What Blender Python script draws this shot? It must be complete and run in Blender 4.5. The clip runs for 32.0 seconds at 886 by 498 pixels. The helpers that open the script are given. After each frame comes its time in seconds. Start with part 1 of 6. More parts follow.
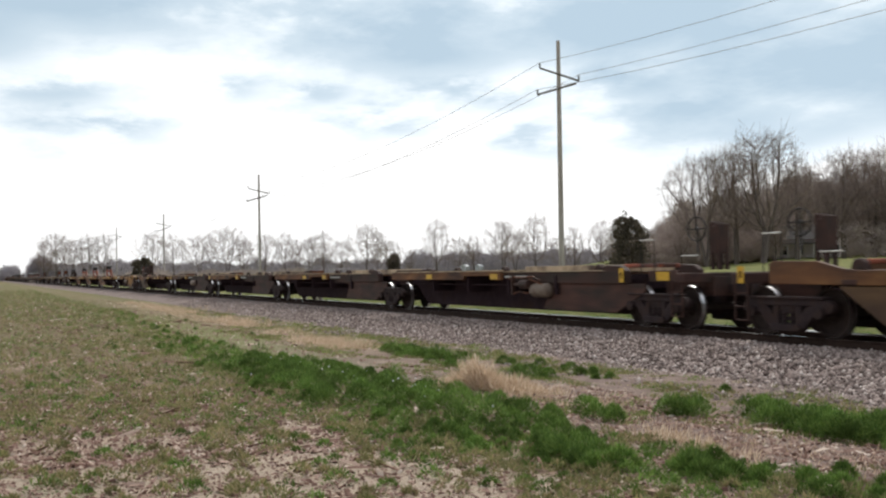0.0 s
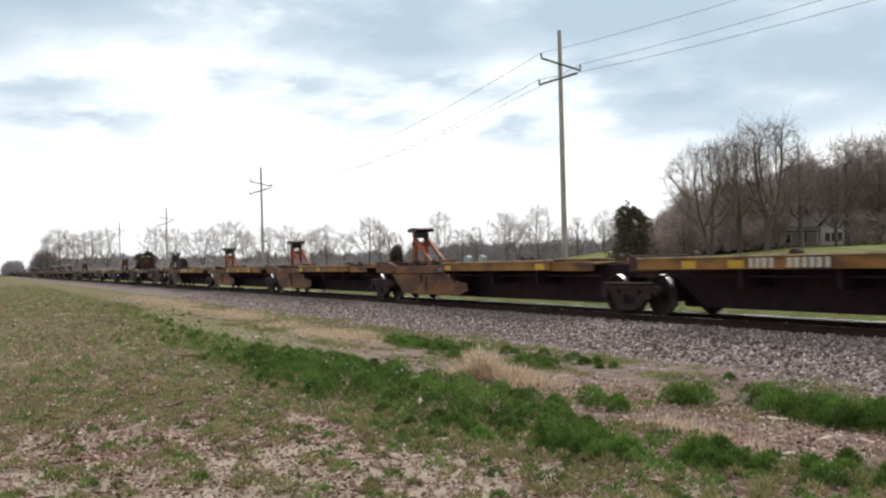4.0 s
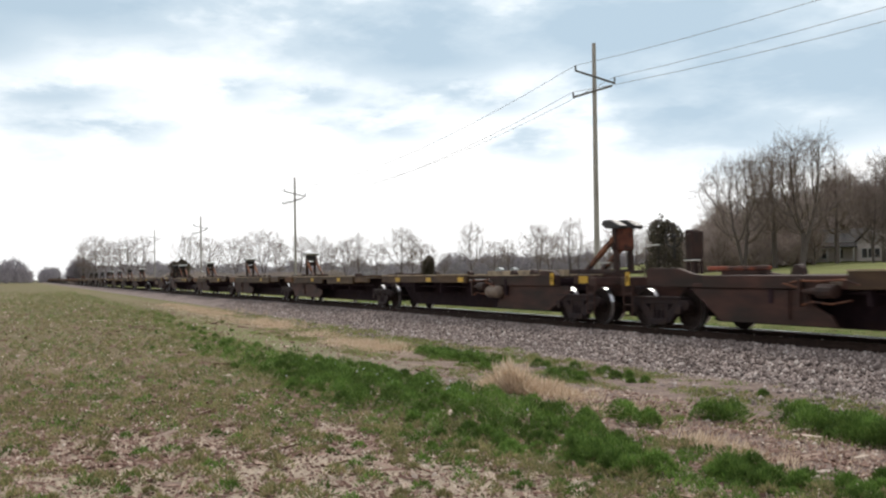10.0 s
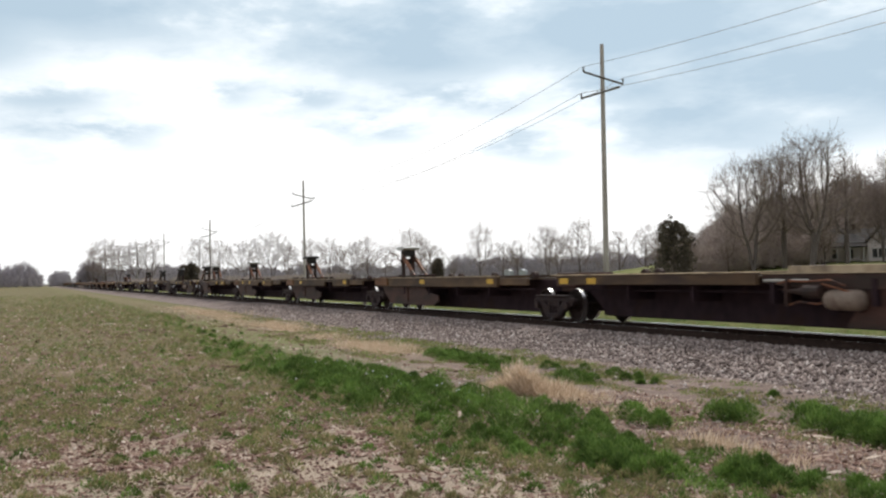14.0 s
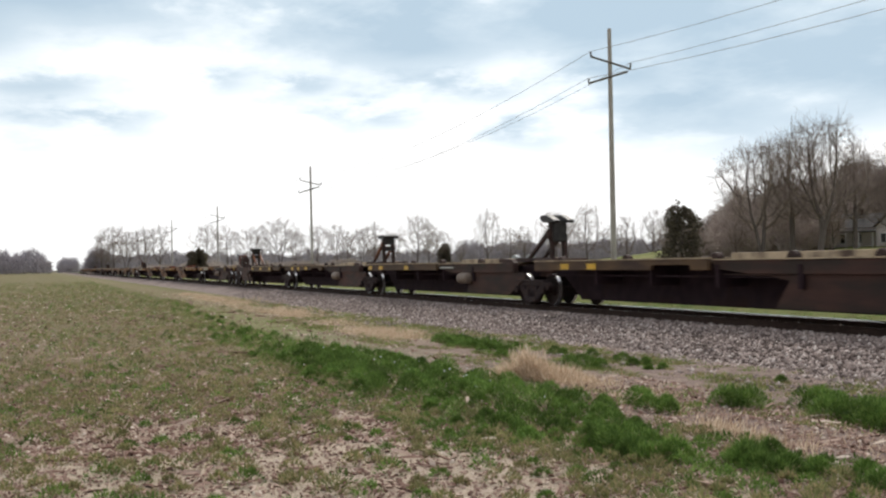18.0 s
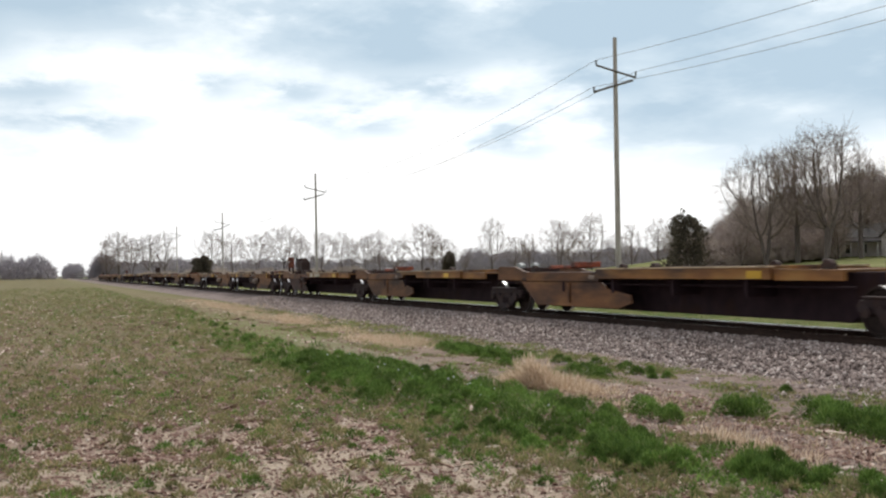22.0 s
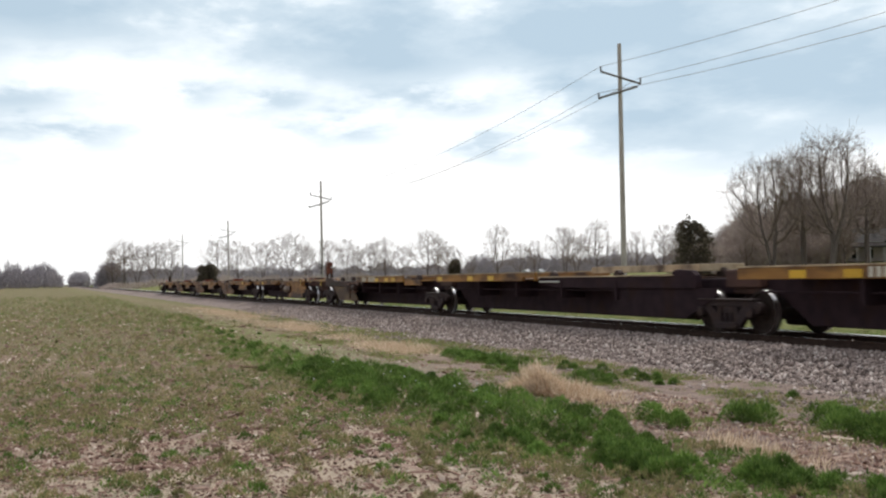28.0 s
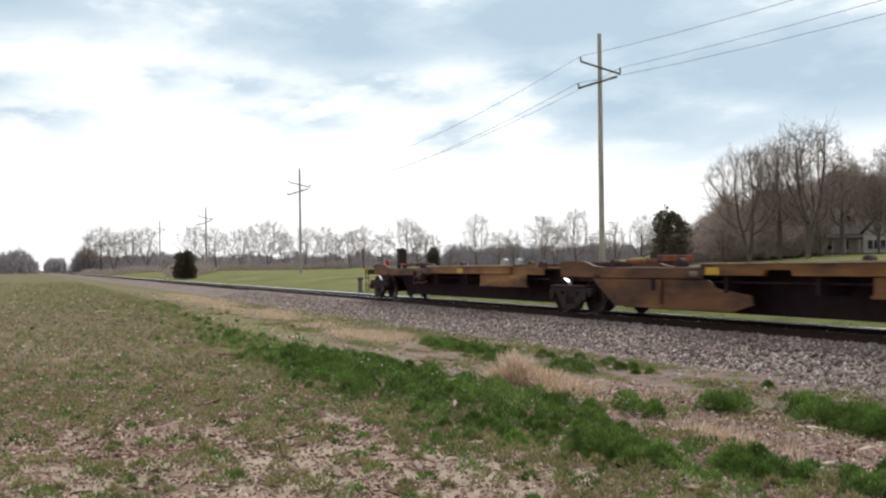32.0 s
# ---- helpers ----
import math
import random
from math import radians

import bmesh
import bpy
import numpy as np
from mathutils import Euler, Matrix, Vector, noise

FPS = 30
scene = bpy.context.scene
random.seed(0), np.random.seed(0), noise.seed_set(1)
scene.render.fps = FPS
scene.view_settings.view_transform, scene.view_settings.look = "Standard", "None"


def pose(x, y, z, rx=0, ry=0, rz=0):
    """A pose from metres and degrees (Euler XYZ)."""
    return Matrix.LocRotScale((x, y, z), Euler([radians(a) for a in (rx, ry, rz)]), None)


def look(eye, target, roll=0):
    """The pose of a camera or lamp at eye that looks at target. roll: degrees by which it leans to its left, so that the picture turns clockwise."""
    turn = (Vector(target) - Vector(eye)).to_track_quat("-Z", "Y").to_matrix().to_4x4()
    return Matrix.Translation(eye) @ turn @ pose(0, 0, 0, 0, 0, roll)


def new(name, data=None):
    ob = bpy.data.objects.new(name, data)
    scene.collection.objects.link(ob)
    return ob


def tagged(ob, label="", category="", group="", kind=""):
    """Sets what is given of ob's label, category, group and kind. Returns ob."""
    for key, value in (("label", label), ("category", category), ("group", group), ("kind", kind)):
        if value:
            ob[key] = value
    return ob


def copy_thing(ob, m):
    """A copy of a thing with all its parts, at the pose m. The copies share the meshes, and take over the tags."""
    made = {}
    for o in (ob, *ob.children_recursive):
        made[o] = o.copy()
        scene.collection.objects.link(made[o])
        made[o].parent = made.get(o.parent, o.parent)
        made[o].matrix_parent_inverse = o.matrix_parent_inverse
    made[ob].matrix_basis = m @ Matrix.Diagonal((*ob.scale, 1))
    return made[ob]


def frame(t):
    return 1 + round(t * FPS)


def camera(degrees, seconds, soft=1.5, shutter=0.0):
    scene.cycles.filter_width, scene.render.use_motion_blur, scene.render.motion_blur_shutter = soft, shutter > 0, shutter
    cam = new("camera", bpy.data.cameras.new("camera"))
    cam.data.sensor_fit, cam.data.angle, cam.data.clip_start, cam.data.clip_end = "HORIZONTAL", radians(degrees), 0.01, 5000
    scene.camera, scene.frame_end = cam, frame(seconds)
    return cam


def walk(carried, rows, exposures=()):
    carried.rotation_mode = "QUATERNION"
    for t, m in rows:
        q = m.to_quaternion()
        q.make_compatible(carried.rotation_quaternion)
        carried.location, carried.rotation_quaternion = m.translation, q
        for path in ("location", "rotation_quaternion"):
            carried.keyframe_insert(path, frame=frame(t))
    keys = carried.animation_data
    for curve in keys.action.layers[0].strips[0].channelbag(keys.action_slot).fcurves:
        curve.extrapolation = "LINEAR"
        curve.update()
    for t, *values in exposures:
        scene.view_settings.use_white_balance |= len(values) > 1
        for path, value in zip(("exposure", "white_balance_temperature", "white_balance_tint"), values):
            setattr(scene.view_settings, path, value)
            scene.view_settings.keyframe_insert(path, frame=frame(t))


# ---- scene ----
cam = camera(46.9, 32.0, soft=2.2, shutter=0.12)
EYE = (0.0, 0.0, 1.75)
# seconds, yaw, pitch, roll of a camera held in the hand by someone who stands still
TURNS = [
    (0, 65.55, 1.20, 1.00), (0.5, 65.47, 1.42, 0.79), (1, 65.34, 1.05, 1.05), (1.5, 64.49, 0.84, 1.38),
    (2, 64.36, 0.96, 1.46), (2.5, 64.88, 0.76, 1.63), (3, 64.94, 0.97, 1.68), (3.5, 65.52, 0.76, 1.60),
    (5.5, 66.03, 0.75, 1.36), (6, 66.55, 0.92, 1.34), (6.5, 66.05, 1.05, 1.06), (7, 65.75, 1.04, 1.04),
    (7.5, 66.00, 1.14, 1.03), (8, 66.83, 1.43, 0.91), (8.5, 66.64, 1.51, 0.93), (9, 67.27, 1.41, 1.01),
    (9.5, 67.31, 1.43, 0.84), (10, 67.50, 1.39, 0.83), (10.5, 67.62, 1.58, 0.81), (11, 67.52, 1.43, 1.41),
    (11.5, 67.40, 2.11, 1.04), (12, 67.53, 1.96, 1.08), (12.5, 68.08, 2.23, 1.00), (13, 68.53, 1.83, 0.97),
    (13.5, 68.22, 1.66, 0.99), (15.5, 67.81, 1.22, 1.27), (16, 67.73, 1.27, 1.11), (16.5, 67.83, 1.47, 1.05),
    (17, 68.09, 1.30, 1.06), (17.5, 68.06, 0.95, 1.01), (18, 68.41, 0.72, 1.21), (18.5, 68.79, 0.86, 0.99),
    (19, 69.30, 0.75, 0.80), (19.5, 69.25, 0.74, 0.86), (20, 68.98, 0.84, 1.03), (20.5, 68.97, 0.99, 1.03),
    (21, 68.95, 1.08, 1.16), (21.5, 69.07, 1.17, 0.94), (22, 68.66, 1.16, 0.93), (22.5, 68.84, 1.14, 0.81),
    (23, 68.88, 1.39, 1.03), (23.5, 69.31, 1.68, 1.09), (24, 69.27, 1.19, 1.25), (24.5, 69.34, 1.41, 0.89),
    (25, 69.07, 1.53, 0.94), (25.5, 68.46, 1.92, 1.06), (27.5, 68.90, 1.37, 1.02), (28, 68.97, 1.55, 1.15),
    (28.5, 69.31, 1.70, 1.40), (29, 69.56, 1.55, 1.50), (29.5, 69.55, 1.68, 1.54), (30, 69.26, 1.58, 1.31),
    (30.5, 69.00, 1.13, 1.21), (31, 68.18, 0.83, 1.14), (31.5, 67.83, 0.56, 1.13), (32, 67.77, 0.89, 0.76),
]
walk(cam, [(t, pose(*EYE, 90 + pitch, roll, yaw)) for t, yaw, pitch, roll in TURNS])

# ---- world, sun ----
SUN_ELEV, SUN_AZ = radians(46), radians(140)      # azimuth counter-clockwise from +x, ahead of the camera
world = bpy.data.worlds.new("overcast_sky")
scene.world = world
world.use_nodes = True
wn, wl = world.node_tree.nodes, world.node_tree.links
wn.clear()
w_out = wn.new("ShaderNodeOutputWorld")
w_bg = wn.new("ShaderNodeBackground")
w_sky = wn.new("ShaderNodeTexSky")
w_sky.sky_type, w_sky.sun_disc = "NISHITA", False
w_sky.sun_elevation, w_sky.sun_rotation = SUN_ELEV, radians(90) - SUN_AZ
w_sky.air_density, w_sky.dust_density = 1.0, 3.0
w_bg.inputs["Strength"].default_value = 0.12
wl.new(w_sky.outputs[0], w_bg.inputs["Color"])
w_cloud = wn.new("ShaderNodeBackground")
w_cloud.inputs["Color"].default_value, w_cloud.inputs["Strength"].default_value = (1.0, 0.98, 0.96, 1), 0.95
w_noise = wn.new("ShaderNodeTexNoise")
w_noise.inputs["Scale"].default_value, w_noise.inputs["Detail"].default_value = 2.4, 6
w_ramp = wn.new("ShaderNodeValToRGB")
w_ramp.color_ramp.elements[0].position, w_ramp.color_ramp.elements[1].position = 0.36, 0.6
w_mix = wn.new("ShaderNodeMixShader")
wl.new(w_noise.outputs["Fac"], w_ramp.inputs[0])
wl.new(w_ramp.outputs[0], w_mix.inputs[0])
wl.new(w_bg.outputs[0], w_mix.inputs[1])
wl.new(w_cloud.outputs[0], w_mix.inputs[2])
wl.new(w_mix.outputs[0], w_out.inputs[0])

sun_data = bpy.data.lights.new("sun", "SUN")
sun_data.energy, sun_data.angle, sun_data.color = 2.3, radians(8), (1.0, 0.95, 0.88)
sun = new("sun", sun_data)
sun.matrix_basis = look((0, 0, 60), (-math.cos(SUN_AZ) * 50, -math.sin(SUN_AZ) * 50, 60 - 50 * math.tan(SUN_ELEV)))
scene.view_settings.exposure = 0.0


# ---- materials ----
def ramp(nodes, stops, interp="LINEAR"):
    r = nodes.new("ShaderNodeValToRGB")
    r.color_ramp.interpolation = interp
    while len(r.color_ramp.elements) < len(stops):
        r.color_ramp.elements.new(0.5)
    for e, (p, c) in zip(r.color_ramp.elements, stops):
        e.position, e.color = p, (*c, 1) if len(c) == 3 else (c[0], c[0], c[0], 1)
    return r


def surface(name, stops, scale=6.0, rough=0.7, metal=0.0, bump=0.2, fine=60.0, stain=None, stain_scale=1.5, stain_at=(0.5, 0.65), vary=0.0, spec=0.3, stretch=(1, 1, 1)):
    """A weathered surface: a base ramp over noise, fine grain, larger stains, relief; vary: change of brightness from object to object."""
    m = bpy.data.materials.new(name)
    m.use_nodes = True
    n, l = m.node_tree.nodes, m.node_tree.links
    b = n["Principled BSDF"]
    co = n.new("ShaderNodeTexCoord")
    mp = n.new("ShaderNodeMapping")
    mp.inputs["Scale"].default_value = stretch
    l.new(co.outputs["Object"], mp.inputs["Vector"])
    n1 = n.new("ShaderNodeTexNoise")
    n1.inputs["Scale"].default_value, n1.inputs["Detail"].default_value = scale, 6
    l.new(mp.outputs[0], n1.inputs["Vector"])
    r1 = ramp(n, stops)
    l.new(n1.outputs["Fac"], r1.inputs[0])
    col = r1.outputs[0]
    n2 = n.new("ShaderNodeTexNoise")
    n2.inputs["Scale"].default_value, n2.inputs["Detail"].default_value = fine, 4
    l.new(mp.outputs[0], n2.inputs["Vector"])
    if stain:
        n3 = n.new("ShaderNodeTexNoise")
        n3.inputs["Scale"].default_value, n3.inputs["Detail"].default_value = stain_scale, 5
        l.new(mp.outputs[0], n3.inputs["Vector"])
        r3 = ramp(n, [(stain_at[0], (0,)), (stain_at[1], (1,))])
        l.new(n3.outputs["Fac"], r3.inputs[0])
        mx = n.new("ShaderNodeMix")
        mx.data_type = "RGBA"
        l.new(r3.outputs[0], mx.inputs["Factor"])
        l.new(col, mx.inputs["A"])
        mx.inputs["B"].default_value = (*stain, 1)
        col = mx.outputs["Result"]
    if vary:
        oi = n.new("ShaderNodeObjectInfo")
        mr = n.new("ShaderNodeMapRange")
        mr.inputs["To Min"].default_value, mr.inputs["To Max"].default_value = 1 - vary, 1 + vary
        l.new(oi.outputs["Random"], mr.inputs["Value"])
        hs = n.new("ShaderNodeHueSaturation")
        l.new(mr.outputs[0], hs.inputs["Value"])
        l.new(col, hs.inputs["Color"])
        col = hs.outputs[0]
    l.new(col, b.inputs["Base Color"])
    b.inputs["Roughness"].default_value, b.inputs["Metallic"].default_value = rough, metal
    b.inputs["Specular IOR Level"].default_value = spec
    if bump:
        bp = n.new("ShaderNodeBump")
        bp.inputs["Strength"].default_value, bp.inputs["Distance"].default_value = bump, 0.02
        l.new(n2.outputs["Fac"], bp.inputs["Height"])
        l.new(bp.outputs[0], b.inputs["Normal"])
    return m


def blades(name, stops, rough=0.8, through_light=0.25, patches=None):
    """Leaves and stalks: colour by piece, some light let through."""
    m = bpy.data.materials.new(name)
    m.use_nodes = True
    n, l = m.node_tree.nodes, m.node_tree.links
    b = n["Principled BSDF"]
    g = n.new("ShaderNodeNewGeometry")
    r = ramp(n, stops)
    l.new(g.outputs["Random Per Island"], r.inputs[0])
    col = r.outputs[0]
    if patches:                                       # growth differs from patch to patch: scale, least, most
        t = n.new("ShaderNodeTexNoise")
        t.inputs["Scale"].default_value, t.inputs["Detail"].default_value = patches[0], 2
        l.new(g.outputs["Position"], t.inputs["Vector"])
        mr = n.new("ShaderNodeMapRange")
        mr.inputs["From Min"].default_value, mr.inputs["From Max"].default_value = 0.35, 0.65
        mr.inputs["To Min"].default_value, mr.inputs["To Max"].default_value = patches[1], patches[2]
        l.new(t.outputs["Fac"], mr.inputs["Value"])
        hs = n.new("ShaderNodeHueSaturation")
        l.new(mr.outputs[0], hs.inputs["Value"])
        l.new(col, hs.inputs["Color"])
        col = hs.outputs[0]
    l.new(col, b.inputs["Base Color"])
    b.inputs["Roughness"].default_value = rough
    b.inputs["Specular IOR Level"].default_value = 0.15
    if through_light:
        t = n.new("ShaderNodeBsdfTranslucent")
        l.new(col, t.inputs["Color"])
        mx = n.new("ShaderNodeMixShader")
        mx.inputs[0].default_value = through_light
        l.new(b.outputs[0], mx.inputs[1])
        l.new(t.outputs[0], mx.inputs[2])
        l.new(mx.outputs[0], n["Material Output"].inputs[0])
    return m


M = {}
M["yellow"] = surface("faded_yellow_paint", [(0.3, (0.19, 0.085, 0.024)), (0.7, (0.36, 0.18, 0.04))], 1.6, 0.65, 0, 0.15, 50, (0.055, 0.027, 0.018), 0.9, (0.43, 0.62), 0.1, stretch=(0.5, 1, 1.6))
M["brown"] = surface("rusty_brown_paint", [(0.3, (0.085, 0.038, 0.02)), (0.55, (0.17, 0.075, 0.03)), (0.75, (0.26, 0.13, 0.045))], 1.6, 0.7, 0, 0.2, 50, (0.038, 0.02, 0.016), 0.9, (0.44, 0.62), 0.2, stretch=(0.4, 1, 1.6))
M["dark"] = surface("grimy_dark_paint", [(0.3, (0.04, 0.019, 0.016)), (0.7, (0.078, 0.035, 0.026))], 2.5, 0.75, 0, 0.2, 50, (0.03, 0.02, 0.016), 1.4, (0.45, 0.65), 0.2, stretch=(0.4, 1, 1.6))
M["umber"] = surface("weathered_umber_paint", [(0.3, (0.052, 0.03, 0.018)), (0.55, (0.095, 0.055, 0.028)), (0.75, (0.16, 0.10, 0.045))], 1.6, 0.7, 0, 0.2, 50, (0.036, 0.02, 0.017), 0.9, (0.46, 0.64), 0.2, stretch=(0.4, 1, 1.6))
M["orange"] = surface("rusty_orange_brown_paint", [(0.3, (0.12, 0.046, 0.02)), (0.55, (0.25, 0.115, 0.032)), (0.75, (0.36, 0.20, 0.06))], 1.6, 0.65, 0, 0.2, 50, (0.05, 0.025, 0.018), 0.9, (0.44, 0.6), 0.12, stretch=(0.4, 1, 1.6))
# pale tan deck tops; on the lips the tone paints in the edge highlight
M["lip"] = surface("pale_deck_top_steel", [(0.3, (0.36, 0.27, 0.17)), (0.7, (0.58, 0.46, 0.31))], 3, 0.6, 0, 0.1, 40, (0.08, 0.05, 0.035), 1.5, (0.5, 0.7), 0.2)
# the purplish tint of deep shade is put into the beam and truck colours
M["sill"] = surface("shade_tinted_black_steel", [(0.3, (0.022, 0.013, 0.017)), (0.7, (0.036, 0.022, 0.026))], 3, 0.9, 0, 0.2, 50, (0.035, 0.018, 0.013), 1.2, (0.55, 0.75), 0.15, spec=0.1)
M["truck"] = surface("greasy_shade_tinted_steel", [(0.3, (0.024, 0.016, 0.018)), (0.7, (0.044, 0.03, 0.03))], 5, 0.75, 0, 0.3, 80, (0.045, 0.026, 0.02), 3, (0.5, 0.7), 0.15, spec=0.15)
M["wheel"] = surface("rusty_wheel_steel", [(0.3, (0.02, 0.013, 0.012)), (0.7, (0.036, 0.024, 0.02))], 8, 0.75, 0, 0.2, 80, spec=0.15)
M["tread"] = surface("polished_wheel_tread", [(0.3, (0.55, 0.55, 0.56)), (0.7, (0.75, 0.75, 0.76))], 20, 0.28, 1.0, 0.03, 120)
M["railhead"] = surface("polished_rail_head", [(0.3, (0.84, 0.84, 0.85)), (0.7, (0.93, 0.93, 0.93))], 12, 0.22, 1.0, 0.03, 120)
M["rail"] = surface("rusty_rail_steel", [(0.3, (0.026, 0.016, 0.013)), (0.7, (0.05, 0.031, 0.024))], 7, 0.85, 0, 0.25, 60, spec=0.15)
M["tie"] = surface("creosoted_timber", [(0.3, (0.035, 0.027, 0.022)), (0.7, (0.075, 0.058, 0.046))], 4, 0.9, 0, 0.5, 30, vary=0.25, stretch=(6, 0.6, 4))
M["patch"] = surface("yellow_reflective_sheet", [(0.3, (0.50, 0.29, 0.02)), (0.7, (0.66, 0.40, 0.03))], 9, 0.45, 0, 0.05, 60, (0.3, 0.15, 0.03), 4, (0.6, 0.75), 0.12)
M["hitch_red"] = surface("faded_red_orange_paint", [(0.3, (0.24, 0.055, 0.028)), (0.7, (0.40, 0.10, 0.045))], 4, 0.6, 0, 0.15, 50, (0.075, 0.03, 0.022), 2.2, (0.45, 0.62), 0.08)
M["hitch_dark"] = surface("rusted_dark_hitch_steel", [(0.3, (0.034, 0.019, 0.016)), (0.7, (0.06, 0.03, 0.023))], 4, 0.7, 0.1, 0.2, 50, (0.025, 0.018, 0.016), 3, (0.5, 0.66), 0.2)
M["hitch_rust"] = surface("bright_rust_steel", [(0.3, (0.11, 0.035, 0.022)), (0.7, (0.19, 0.06, 0.035))], 4, 0.75, 0, 0.2, 50, (0.04, 0.022, 0.018), 3, (0.5, 0.66), 0.15)
M["plate_black"] = surface("greased_black_plate", [(0.3, (0.02, 0.018, 0.018)), (0.7, (0.045, 0.04, 0.038))], 6, 0.5, 0.2, 0.2, 60)
M["plate_white"] = surface("scuffed_pale_plate", [(0.3, (0.42, 0.43, 0.43)), (0.7, (0.6, 0.61, 0.6))], 5, 0.5, 0.2, 0.2, 60, (0.12, 0.08, 0.06), 4, (0.55, 0.7))
M["tank"] = surface("dusty_beige_tank_paint", [(0.3, (0.16, 0.12, 0.095)), (0.7, (0.27, 0.21, 0.165))], 5, 0.6, 0, 0.1, 60, (0.10, 0.06, 0.045), 4, (0.5, 0.7), 0.15)
M["marking"] = surface("worn_white_lettering_paint", [(0.3, (0.46, 0.43, 0.35)), (0.7, (0.62, 0.59, 0.5))], 14, 0.7, 0, 0.05, 60, (0.2, 0.15, 0.1), 9, (0.55, 0.7))
M["strut"] = surface("worn_rusty_orange_struts", [(0.3, (0.14, 0.05, 0.028)), (0.7, (0.27, 0.11, 0.055))], 4, 0.65, 0, 0.2, 50, (0.05, 0.025, 0.02), 2.5, (0.46, 0.62), 0.15)
M["pale_rail"] = surface("galvanised_grab_rail", [(0.3, (0.42, 0.41, 0.38)), (0.7, (0.58, 0.57, 0.53))], 9, 0.5, 0.3, 0.05, 60)
M["red_lamp"] = surface("red_plastic", [(0.3, (0.5, 0.03, 0.03)), (0.7, (0.62, 0.05, 0.04))], 6, 0.4, 0, 0.05, 60)
M["pole"] = surface("weathered_pole_timber", [(0.3, (0.33, 0.30, 0.275)), (0.7, (0.50, 0.46, 0.425))], 5, 0.9, 0, 0.4, 40, (0.25, 0.22, 0.20), 1.2, (0.5, 0.7), stretch=(3, 3, 0.35))
M["arm"] = surface("grey_crossarm_timber", [(0.3, (0.10, 0.09, 0.08)), (0.7, (0.17, 0.15, 0.13))], 6, 0.85, 0, 0.3, 40)
M["insulator"] = surface("grey_glazed_porcelain", [(0.3, (0.10, 0.10, 0.10)), (0.7, (0.16, 0.16, 0.16))], 9, 0.3, 0, 0.02, 60)
M["wire"] = surface("oxidised_aluminium_wire", [(0.3, (0.22, 0.22, 0.23)), (0.7, (0.3, 0.3, 0.31))], 9, 0.6, 0.5, 0.02, 60)
M["bark"] = surface("grey_brown_bark", [(0.3, (0.11, 0.09, 0.082)), (0.7, (0.18, 0.15, 0.135))], 2.5, 0.95, 0, 0.5, 12, vary=0.15, stretch=(2, 2, 0.5))
M["twig"] = blades("bare_twigs_with_buds", [(0.0, (0.21, 0.165, 0.155)), (0.55, (0.27, 0.215, 0.195)), (0.85, (0.30, 0.245, 0.20)), (1.0, (0.33, 0.28, 0.20))], 0.95, 0.0)
M["brush"] = blades("bare_undergrowth", [(0.0, (0.34, 0.28, 0.26)), (0.6, (0.47, 0.39, 0.36)), (1.0, (0.50, 0.44, 0.35))], 0.95, 0.0)
# the pale lilac grey of distance haze is put into the far woods' colour
M["far_brush"] = blades("haze_tinted_bare_woods", [(0.0, (0.27, 0.255, 0.285)), (0.6, (0.36, 0.33, 0.36)), (1.0, (0.42, 0.38, 0.38))], 0.95, 0.0)
M["cedar"] = blades("dark_evergreen_sprays", [(0.0, (0.08, 0.072, 0.055)), (0.6, (0.135, 0.118, 0.092)), (1.0, (0.20, 0.165, 0.13))], 0.9, 0.25)
M["grass"] = blades("fresh_green_grass", [(0.0, (0.13, 0.21, 0.048)), (0.5, (0.20, 0.295, 0.07)), (0.85, (0.26, 0.34, 0.09)), (1.0, (0.38, 0.36, 0.16))], 0.7, 0.4, (1.2, 0.7, 1.2))
M["tussock"] = blades("dark_green_tussock", [(0.0, (0.08, 0.145, 0.034)), (0.6, (0.145, 0.235, 0.055)), (1.0, (0.23, 0.33, 0.085))], 0.75, 0.15, (2.2, 0.62, 1.35))
M["weed"] = blades("dull_green_weeds", [(0.0, (0.15, 0.175, 0.07)), (0.5, (0.255, 0.255, 0.11)), (1.0, (0.40, 0.31, 0.185))], 0.8, 0.4, (1.5, 0.75, 1.2))
M["straw"] = blades("bleached_dead_grass", [(0.0, (0.42, 0.30, 0.20)), (0.5, (0.60, 0.46, 0.33)), (1.0, (0.82, 0.70, 0.54))], 0.85, 0.45)
M["litter"] = blades("crop_residue", [(0.0, (0.13, 0.07, 0.055)), (0.5, (0.24, 0.15, 0.12)), (0.86, (0.40, 0.29, 0.235)), (1.0, (0.66, 0.57, 0.48))], 0.9, 0.0)
M["stone"] = blades("crushed_stone", [(0.0, (0.13, 0.10, 0.09)), (0.5, (0.28, 0.225, 0.205)), (0.88, (0.42, 0.35, 0.32)), (1.0, (0.64, 0.57, 0.53))], 0.9, 0.0)
M["siding"] = surface("pale_grey_siding", [(0.3, (0.72, 0.67, 0.68)), (0.7, (0.80, 0.75, 0.75))], 3, 0.7, 0, 0.2, 20)
M["roof"] = surface("dark_shingles", [(0.3, (0.05, 0.048, 0.048)), (0.7, (0.09, 0.085, 0.082))], 3, 0.9, 0, 0.5, 15)
M["trim"] = surface("white_trim_paint", [(0.3, (0.6, 0.6, 0.6)), (0.7, (0.72, 0.72, 0.71))], 3, 0.6, 0, 0.05, 30)
M["glass"] = surface("dark_window_glass", [(0.3, (0.02, 0.022, 0.025)), (0.7, (0.035, 0.038, 0.04))], 3, 0.1, 0, 0.0, 30, spec=0.5)
